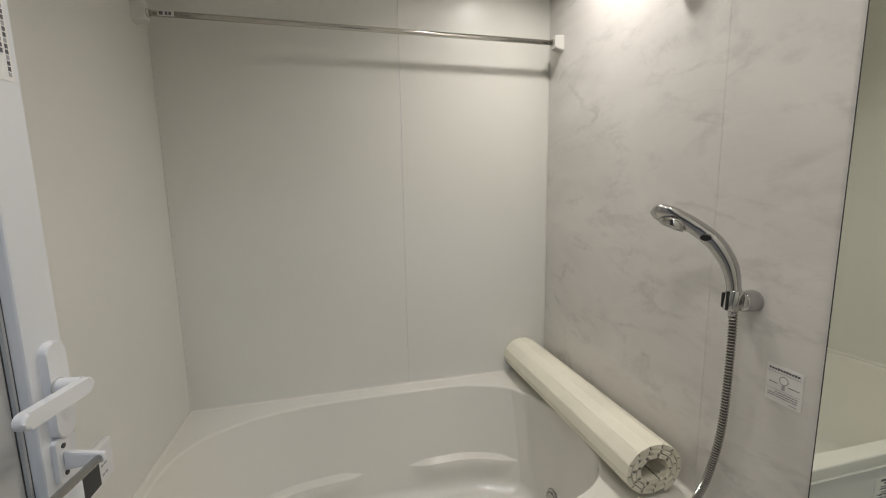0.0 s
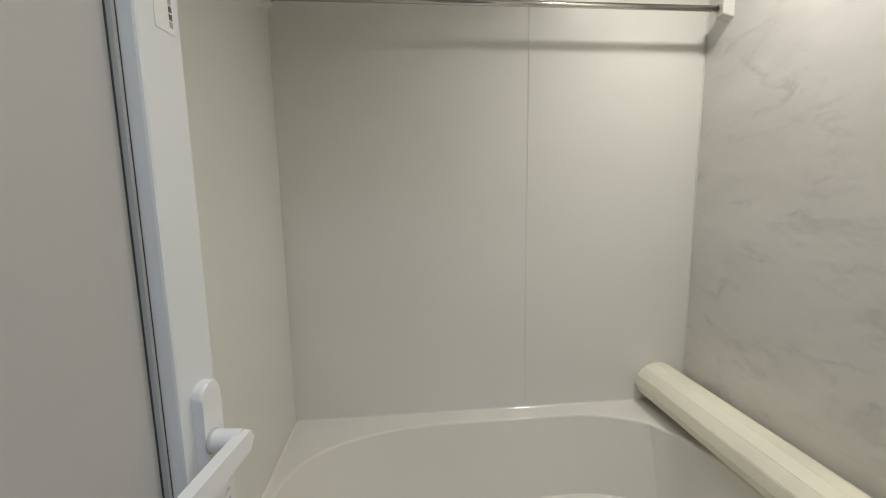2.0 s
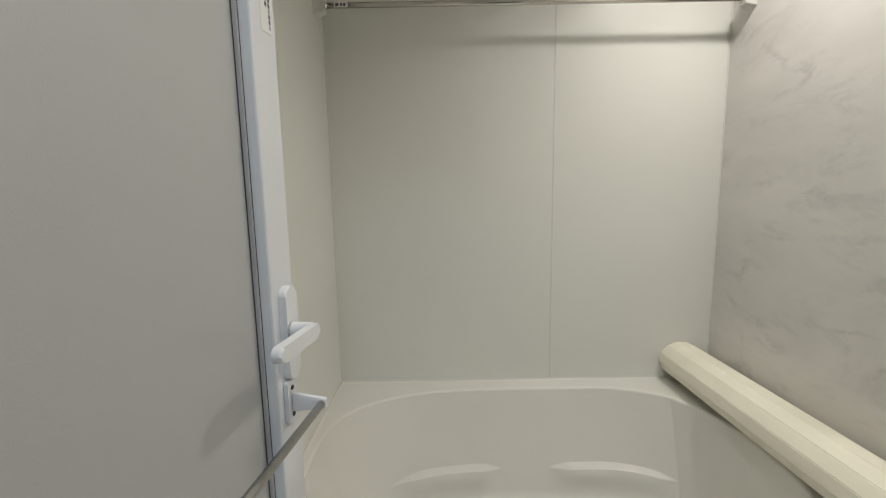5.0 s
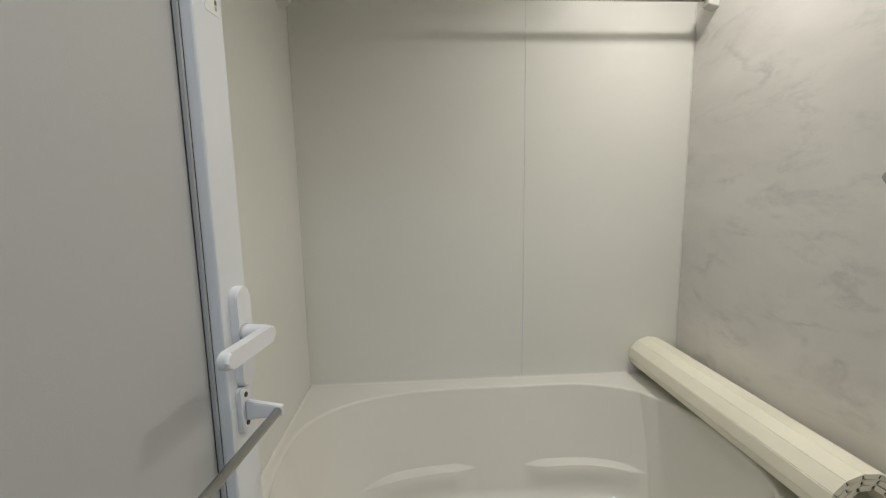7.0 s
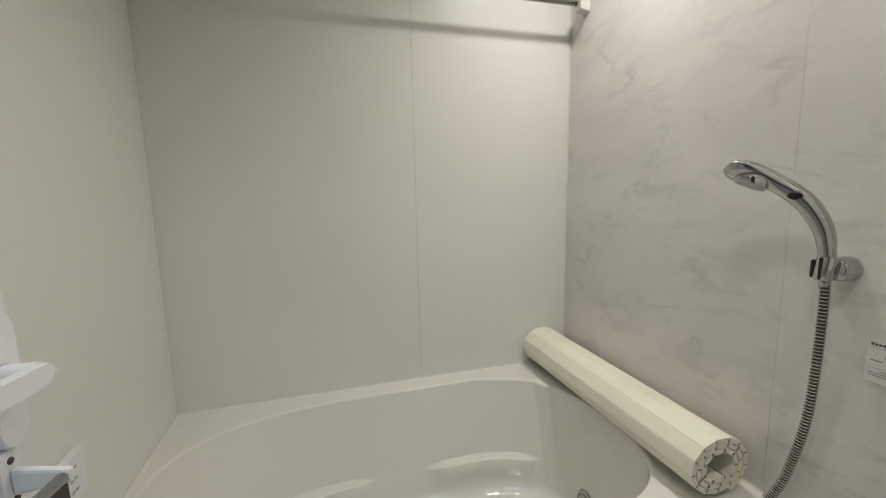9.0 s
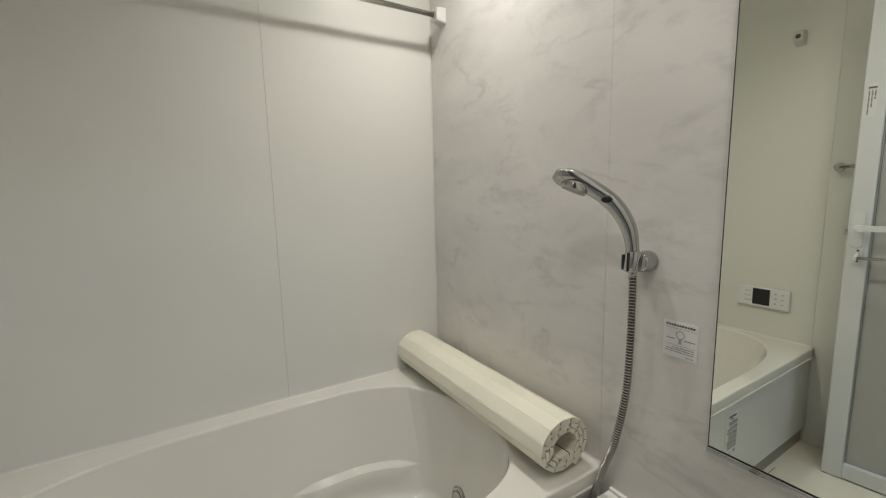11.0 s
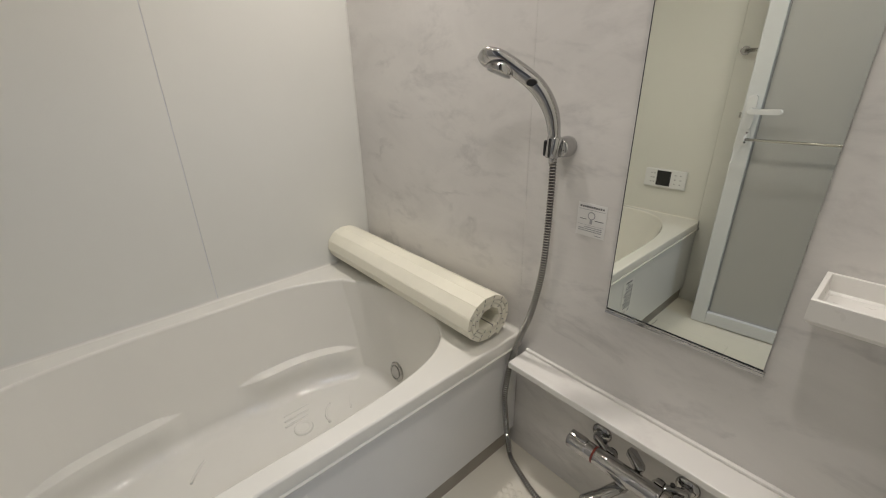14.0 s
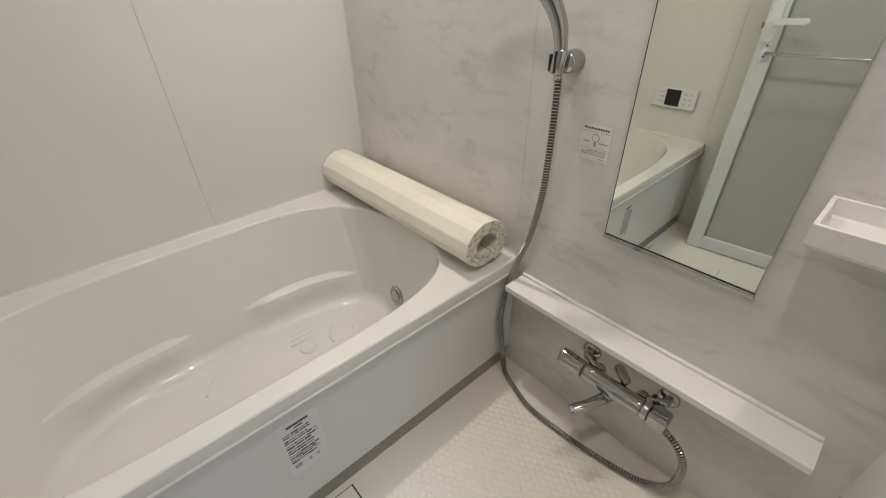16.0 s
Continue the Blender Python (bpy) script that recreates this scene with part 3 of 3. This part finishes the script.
# ---- hand shower, holder and hose ----
HY, HZ = 0.760, 1.118
holder = thing("shower_holder", "chrome wall holder with a black clamp carrying the hand shower", "shower holder")
part("boss", moved(revolve([(0.0265, 0.0005), (0.0265, 0.010), (0.024, 0.034), (0.0225, 0.040), (0.018, 0.042)], 36), out_x(HY, HZ - 0.006)), CHROME, holder, smooth=True)
part("cup", moved(revolve([(0.0150, -0.030), (0.0175, -0.027), (0.0185, 0.020), (0.0165, 0.023)], 32), pose(0.950, 0.770, HZ, 6, 4, 0)), CHROME, holder, smooth=True)
part("clamp", box((0.935, 0.782, HZ - 0.026), (0.955, 0.791, HZ + 0.013), 0.004, 3), BLACK, holder, "black plastic clamp")
part("clamp_slot", box((0.927, 0.766, HZ - 0.026), (0.934, 0.770, HZ + 0.020), 0.001), BLACK, holder)

shower = thing("hand_shower", "curved chrome hand shower with a black button, hung in its holder", "shower head")
axis = spline([(0.951, 0.769, 1.100), (0.948, 0.770, 1.150), (0.938, 0.777, 1.200), (0.918, 0.799, 1.249), (0.892, 0.833, 1.286), (0.864, 0.868, 1.310), (0.839, 0.895, 1.321), (0.822, 0.911, 1.322)], 43)
rad = [0.0140 + 0.0060 * smooth_step(0, 18, i) - 0.0015 * smooth_step(20, 30, i) for i in range(43)]
wid = [1.0] * 43
for i in range(43):
    rad[i] *= math.sqrt(max(0.004, 1 - max(0.0, (i - 33) / 8.6) ** 2))
    wid[i] += 0.80 * smooth_step(23, 33, i)
part("handle", tube(axis, rad, 28, wid), CHROME, shower, smooth=True)
nrm = Vector((-0.30, 0.24, -0.92)).normalized()
mm = Matrix.Translation(Vector((0.861, 0.872, 1.300))) @ nrm.to_track_quat("Z", "Y").to_matrix().to_4x4()
sp = part("spray_head", moved(revolve([(0.0300, -0.010), (0.0345, 0.0), (0.0355, 0.008), (0.0340, 0.0125), (0.031, 0.014)], 40), mm), CHROME, shower, smooth=True)
part("spray_plate", moved(revolve([(0.0300, 0.0136), (0.0300, 0.0155), (0.027, 0.017)], 36), mm), GREYP, sp, "grey spray plate")
for i in range(18):
    a = 2 * math.pi * i / 18
    part("nozzle", moved(revolve([(0.0016, 0.0165), (0.0010, 0.0182)], 8), mm @ pose(0.020 * math.cos(a), 0.020 * math.sin(a), 0)), GREYP, sp)
cam_side = Vector((-0.79, -0.61, -0.04)).normalized()
disc = (cam_side - nrm * cam_side.dot(nrm)).normalized()
slot = Matrix.Translation(Vector((0.861, 0.872, 1.300)) + disc * 0.0335 + nrm * 0.003) @ disc.to_track_quat("Z", "Y").to_matrix().to_4x4()
part("mode_slot", moved(rounded_slab(0.0065, 0.014, 0.0030, 0.003, 0.0006, 4), slot), BLACK, shower, "black mode switch")
bn = Vector((-0.76, -0.62, -0.20)).normalized()
k = 21
at = Matrix.Translation(axis[k] + bn * rad[k] * wid[k] * 1.0) @ bn.to_track_quat("Z", "Y").to_matrix().to_4x4()
part("button", moved(revolve([(0.0080, -0.006), (0.0080, 0.0016), (0.0065, 0.003)], 24), at @ Matrix.Diagonal((1.5, 1.0, 1, 1))), BLACK, shower, "oval black button")
part("button_ring", moved(revolve([(0.0100, -0.008), (0.0100, 0.0004), (0.0088, 0.0014)], 24), at @ Matrix.Diagonal((1.45, 1.0, 1, 1))), CHROME, shower)

hose_line = [(0.952, 0.770, 1.088), (0.953, 0.768, 1.04), (0.953, 0.7685, 0.90), (0.953, 0.776, 0.76), (0.954, 0.803, 0.62), (0.955, 0.833, 0.53), (0.950, 0.8550, 0.45), (0.931, 0.8570, 0.39), (0.912, 0.8540, 0.306), (0.912, 0.8525, 0.248), (0.928, 0.8515, 0.128),
             (0.940, 0.8480, 0.050), (0.928, 0.822, 0.0100), (0.885, 0.708, 0.0098), (0.875, 0.637, 0.0098), (0.879, 0.525, 0.0098), (0.890, 0.426, 0.0098), (0.907, 0.322, 0.0110), (0.921, 0.270, 0.020), (0.923, 0.232, 0.055), (0.920, 0.2135, 0.107), (0.918, 0.2125, 0.178), (0.918, 0.228, 0.222), (0.919, 0.252, 0.248), (0.920, 0.290, 0.268)]
PITCH_H = 0.0078
fine_line = resample(spline(hose_line, 1200), PITCH_H / 6)
COIL = (0.0062, 0.0062, 0.0092, 0.0102, 0.0100, 0.0084)
hose = thing("shower_hose", "ribbed stainless steel shower hose looping down to the floor", "hose")
part("spiral", tube(fine_line, [COIL[i % 6] for i in range(len(fine_line))], 12), HOSE, hose)
part("inner_hose", tube(fine_line[::6], 0.0079, 12), DARK, hose, "dark inner rubber hose", smooth=True)
part("end_nut", tube([Vector((0.9515, 0.7698, 1.092)), Vector((0.953, 0.771, 1.072))], [0.0105, 0.0095], 20), CHROME, hose, smooth=True)
part("tap_nut", tube([fine_line[-14], fine_line[-1]], [0.0098, 0.0108], 6), CHROME, hose)

# ---- wall notice ----
notice = thing("wall_notice", "white hand shower instruction sticker on the marble wall", "sticker")
NY0, NY1, NZ0, NZ1 = 0.632, 0.712, 0.890, 0.978
part("sheet", box((X1 - 0.0012, NY0, NZ0), (X1 - 0.0004, NY1, NZ1)), PAPER, notice)


def wall_bar(parent, u0, u1, v0, v1, material=INK):
    """A printed bar; u runs from the sheet's tub-side edge and v down from its top, in millimetres."""
    part("printed_line", box((X1 - 0.0017, NY1 - u1 / 1000, NZ1 - v1 / 1000), (X1 - 0.0013, NY1 - u0 / 1000, NZ1 - v0 / 1000)), material, parent)


for i in range(11):
    wall_bar(notice, 6 + 6.2 * i, 10.6 + 6.2 * i, 7.5 if i % 3 else 6.8, 12.0)
wall_bar(notice, 4, 76, 16.5, 17.5, INKG)
for u0, u1 in ((8, 27), (50, 74)):
    wall_bar(notice, u0, u1, 42.0, 43.6)
wall_bar(notice, 4, 76, 57.5, 58.3, INKG)
for i in range(3):
    u = 7 + (16 if i == 0 else 0)
    k = 0
    while u < 70:
        w = 4 + (k * 7 + i * 5) % 9
        wall_bar(notice, u, min(72, u + w), 62 + 5.2 * i, 64.6 + 5.2 * i, INKG)
        u += w + 1.4
        k += 1
wall_bar(notice, 54, 72, 81.5, 83.2, INKG)
part("printed_figure", moved(revolve([(0.0105, 0.0013), (0.0105, 0.0018)], 24), out_x(0.672, 0.946)), INKG, notice)
part("printed_figure", moved(revolve([(0.0080, 0.0018), (0.0080, 0.0021)], 24), out_x(0.672, 0.946)), PAPER, notice)
part("printed_figure", box((X1 - 0.0018, 0.6685, 0.924), (X1 - 0.0013, 0.6755, 0.936)), INKG, notice)

# ---- rolled bath lid ----
RX, RZ, RY0, RY1 = 0.874, RIM + 0.0868, 0.903, 1.797
lid = thing("rolled_bath_lid", "ivory roll-up bath lid of linked slats, rolled up on the rim", "bath lid")
SLAT, THICK, PITCH = 0.0425, 0.0130, 0.0148
r, a = 0.0938, radians(-62)
while r > 0.0505:
    step = SLAT / r
    a2 = a + step
    r2 = r - PITCH * step / (2 * math.pi)

    def on(rr, aa):
        x, z = rr * math.cos(aa), rr * math.sin(aa)
        return Vector((RX + x * 1.06, 0, RZ + z * 0.91))
    g = 0.0004 / r
    p0, p1 = on(r, a + g), on(r2, a2 - g)
    inn = (on(0, 0) - (p0 + p1) / 2).normalized() * THICK
    ch = (p1 - p0).normalized() * 0.0016
    sec = [p0 + ch, p1 - ch, p1 + inn * 0.16, p1 + inn * 0.84 - ch * 0.4, p1 + inn - ch * 1.6, p0 + inn + ch * 1.6, p0 + inn * 0.84 + ch * 0.4, p0 + inn * 0.16]
    bm = bmesh.new()
    e0 = [bm.verts.new((p.x, RY0, p.z)) for p in sec]
    e1 = [bm.verts.new((p.x, RY1, p.z)) for p in sec]
    bm.faces.new(e0)
    bm.faces.new(e1[::-1])
    for i in range(8):
        bm.faces.new((e0[i], e1[i], e1[(i + 1) % 8], e0[(i + 1) % 8]))
    bmesh.ops.recalc_face_normals(bm, faces=bm.faces)
    part("slat", bm, LID, lid)
    # dark strip stands in for the shade in the slit between slats
    q0, q1 = p1 + inn * 0.30, p1 + inn * 0.94
    w = (p1 - p0).normalized() * 0.0010
    bm = bmesh.new()
    sec = [q0 - w * 0.2, q0 + w * 1.6, q1 + w * 1.6, q1 - w * 0.2]
    e0 = [bm.verts.new((p.x, RY0 - 0.0004, p.z)) for p in sec]
    e1 = [bm.verts.new((p.x, RY1 - 0.002, p.z)) for p in sec]
    bm.faces.new(e0)
    bm.faces.new(e1[::-1])
    for i in range(4):
        bm.faces.new((e0[i], e1[i], e1[(i + 1) % 4], e0[(i + 1) % 4]))
    bmesh.ops.recalc_face_normals(bm, faces=bm.faces)
    part("slit_shade_strip", bm, DARK, lid, "dark joint strip standing for the slit's shade")
    r, a = r2, a2

# ---- bathroom door, swung open along the left wall ----
L = 0.760
door = thing("bathroom_door", "white framed frosted-panel door standing open, with lever and towel bar", "door", (-0.4675, -0.010, 0.0))
door.rotation_euler = (0, 0, radians(84))
DT, DB = 2.085, 0.005


def rail(profile, along, length, at):
    """A frame bar: its section swept along x or z of the leaf."""
    bm = bmesh.new()
    e0 = [bm.verts.new(at(s, y, 0)) for s, y in profile]
    e1 = [bm.verts.new(at(s, y, length)) for s, y in profile]
    bm.faces.new(e0)
    bm.faces.new(e1[::-1])
    for i in range(len(profile)):
        bm.faces.new((e0[i], e1[i], e1[(i + 1) % len(profile)], e0[(i + 1) % len(profile)]))
    bmesh.ops.recalc_face_normals(bm, faces=bm.faces)
    return bm


SEC = [(0.0, 0.004), (0.004, 0.0), (0.0645, 0.0), (0.0668, 0.0010), (0.0678, 0.0035), (0.0682, 0.0160), (0.0682, 0.0300), (0.0640, 0.034), (0.0, 0.034)]
FACE = 0.0682
part("stile", rail(SEC, "z", DT - DB, lambda s, y, k: (L - s, y, DB + k)), STILE, door)
part("stile", rail(SEC, "z", DT - DB, lambda s, y, k: (s, y, DB + k)), STILE, door)
part("rail", rail(SEC, "x", L - 2 * FACE - 0.0004, lambda s, y, k: (FACE + 0.0002 + k, y, DB + s)), STILE, door)
part("rail", rail(SEC, "x", L - 2 * FACE - 0.0004, lambda s, y, k: (FACE + 0.0002 + k, y, DT - s)), STILE, door)
part("frosted_panel", box((FACE + 0.0004, 0.0240, DB + FACE + 0.0004), (L - FACE - 0.0004, 0.0285, DT - FACE - 0.0004)), FROST, door, "grey frosted resin panel")
for x, e in ((FACE + 0.0004, 1), (L - FACE - 0.0004, -1)):
    for near, far, y0, y1, m, nm in ((0.0, 0.0006, 0.0165, 0.0236, DARK, "gasket_groove"), (0.0007, 0.0048, 0.0172, 0.0236, GREYP, "gasket"), (0.0049, 0.0060, 0.0225, 0.0237, DARK, "gasket_groove")):
        p, q = sorted((x + e * near, x + e * far))
        part(nm, box((p, y0, DB + FACE + 0.0006), (q, y1, DT - FACE - 0.0006)), m, door, "grey rubber gasket" if nm == "gasket" else "")
for z in (DB + FACE + 0.0004, DT - FACE - 0.0044):
    part("gasket", box((FACE + 0.008, 0.0185, z), (L - FACE - 0.008, 0.0236, z + 0.0040), 0.0012), GREYP, door, "grey rubber gasket")
face = Matrix(((1, 0, 0, 0), (0, 0, -1, 0), (0, 1, 0, 0), (0, 0, 0, 1)))
AX = L - 0.037
plate = part("handle_plate", moved(rounded_slab(0.036, 0.150, 0.012, 0.0150, 0.003, 8), Matrix.Translation((AX + 0.006, -0.0002, 1.101)) @ face), WPLASTIC, door, smooth=False)
# grey ring stands in for the shade where the lever meets its plate
part("plate_shade_ring", moved(revolve([(0.0140, 0.0), (0.0140, 0.0018), (0.0132, 0.0026)], 32), Matrix.Translation((AX, -0.0123, 1.108)) @ face), GREYP, plate, "thin grey ring painted as shade")
lever = part("lever", tube([Vector((AX, -0.0150, 1.108)), Vector((AX, -0.046, 1.108))], 0.0125, 28), WPLASTIC, door, smooth=False)
part("grip", moved(rounded_slab(0.128, 0.023, 0.014, 0.0113, 0.0045, 8), Matrix.Translation((AX - 0.0510, -0.0405, 1.108)) @ face @ pose(0, 0, 0, 0, 0, -1.5)), WPLASTIC, lever)
part("latch", box((L + 0.0002, 0.010, 1.075), (L + 0.010, 0.024, 1.10), 0.003), STEEL, door)
BZ = 0.990
for s in (L - 0.0390, 0.048):
    mount = part("towel_bar_mount", moved(rounded_slab(0.027, 0.070, 0.007, 0.006, 0.002), Matrix.Translation((s, -0.0002, BZ + 0.002)) @ face), WPLASTIC, door)
    arm = box((s - 0.0045, -0.063, BZ - 0.0085), (s + 0.0045, -0.0074, BZ + 0.0085), 0.003)
    for v in arm.verts:
        v.co.z += (v.co.z - BZ) * 0.9 * smooth_step(-0.050, -0.0074, v.co.y)
    part("arm", arm, WPLASTIC, mount)
    for dz in (0.024, -0.020):
        part("screw", moved(revolve([(0.0040, 0.0), (0.0040, 0.0012), (0.003, 0.002)], 16), Matrix.Translation((s, -0.0070, BZ + dz)) @ face), DARK, mount)
part("towel_bar", tube([Vector((L - 0.0440, -0.056, BZ)), Vector((0.0530, -0.056, BZ))], 0.0062, 20), STEEL, door, smooth=True)
lab = part("door_label", box((L - 0.0420, -0.0006, 1.548), (L - 0.0120, -0.0001, 1.672)), PAPER, door, "white sticker with small print")
part("printed_mark", box((L - 0.0400, -0.0011, 1.655), (L - 0.0140, -0.0007, 1.662)), INK, lab)
for k in range(3):
    for i in range(5 + 4 * k):
        z = 1.650 - 0.0075 * i
        part("printed_mark", box((L - 0.0380 + 0.0088 * k, -0.0011, z - 0.0058), (L - 0.0335 + 0.0088 * k, -0.0007, z)), INK if i % 3 else INKG, lab)

# ---- left wall fittings ----
grab = thing("wall_bar", "horizontal stainless bar on the wall behind the door", "towel bar")
part("bar", tube([Vector((X0 + 0.040, 0.842, 1.362)), Vector((X0 + 0.040, 0.40, 1.362))], 0.0080, 20), STEEL, grab, smooth=True)
for y in (0.846, 0.396):
    part("post", tube([Vector((X0 + 0.0004, y, 1.362)), Vector((X0 + 0.006, y, 1.362)), Vector((X0 + 0.0062, y, 1.362)), Vector((X0 + 0.050, y, 1.362))], [0.020, 0.020, 0.011, 0.011], 24), CHROME, grab)
remote = thing("bath_remote", "white water heater remote panel with a black screen on the wall", "control panel")
RY, RZ0, RZ1 = (0.977, 1.205), 0.652, 0.757
part("casing", box((X0 + 0.0004, RY[0], RZ0), (X0 + 0.018, RY[1], RZ1), 0.005, 3), WPLASTIC, remote)
part("screen", box((X0 + 0.0182, 1.060, RZ0 + 0.012), (X0 + 0.0196, 1.137, RZ1 - 0.008), 0.0005), BLACK, remote, "black display")
for y in (1.166, 1.151, 1.036, 1.006):
    for i in range(3):
        part("key", box((X0 + 0.0182, y - 0.005, RZ0 + 0.026 + 0.025 * i), (X0 + 0.0196, y + 0.005, RZ0 + 0.032 + 0.025 * i), 0.0006), GREYP, remote)

# ---- apron label ----
label = thing("bathtub_label", "white printed caution sticker on the bathtub's front panel", "sticker")
LX0, LX1, LZ0, LZ1, LY = 0.138, 0.240, 0.205, 0.406, FRONT + 0.0048
part("sheet", box((LX0, LY, LZ0), (LX1, LY + 0.0008, LZ1)), PAPER, label)
rnd = random.Random(5)


def label_line(x0, x1, z, h, material=INK):
    part("printed_line", box((x0, LY - 0.0006, z - h), (x1, LY - 0.0002, z)), material, label)


label_line(LX0 + 0.022, LX1 - 0.024, LZ1 - 0.010, 0.008)
label_line(LX0 + 0.040, LX1 - 0.040, LZ1 - 0.023, 0.005)
z = LZ1 - 0.035
while z > LZ0 + 0.055:
    x = LX0 + 0.008
    stop = LX1 - 0.008 - rnd.random() * 0.03
    while x < stop:
        w = 0.006 + rnd.random() * 0.018
        label_line(x, min(stop, x + w), z, 0.0042 if rnd.random() < 0.7 else 0.0055, INK if rnd.random() < 0.55 else INKG)
        x += w + 0.0018
    z -= 0.0088 if rnd.random() < 0.75 else 0.012
label_line(LX0 + 0.012, LX0 + 0.030, LZ0 + 0.040, 0.014, INKG)
label_line(LX0 + 0.050, LX0 + 0.058, LZ0 + 0.036, 0.010, INKG)
label_line(LX0 + 0.072, LX0 + 0.080, LZ0 + 0.036, 0.010, INKG)

# ---- floor fittings ----
cover = thing("drain_cover", "cream removable drain cover set in the floor beside the bathtub", "drain cover")
part("plate", box((-0.25, 0.52, 0.0004), (0.271, 0.863, 0.006), 0.003), FLOOR, cover)
part("slot", box((0.2712, 0.52, 0.0003), (0.2755, 0.8665, 0.0016)), DARK, cover)
part("slot", box((-0.25, 0.8632, 0.0003), (0.2711, 0.8665, 0.0016)), DARK, cover)
bm = bmesh.new()
S = 0.0235
for j in range(38):
    for i in range(32):
        x = 0.31 + S * i + (S / 2 if j % 2 else 0)
        y = 0.765 - S * 0.87 * j
        if x > 0.86 or y < 0.0:
            continue
        rows = [[bm.verts.new((x + r * math.cos(k * math.pi / 4), y + r * math.sin(k * math.pi / 4), z)) for k in range(8)] for r, z in ((0.0105, 0.0002), (0.0080, 0.0020), (0.0045, 0.0028))]
        bm.faces.new(rows[2])
        for p, q in zip(rows, rows[1:]):
            for k in range(8):
                bm.faces.new((p[k], p[(k + 1) % 8], q[(k + 1) % 8], q[k]))
for f in bm.faces:
    f.smooth = True
tagged(part("grip_dimples", bm, FLOOR, floor), kind="stuff")
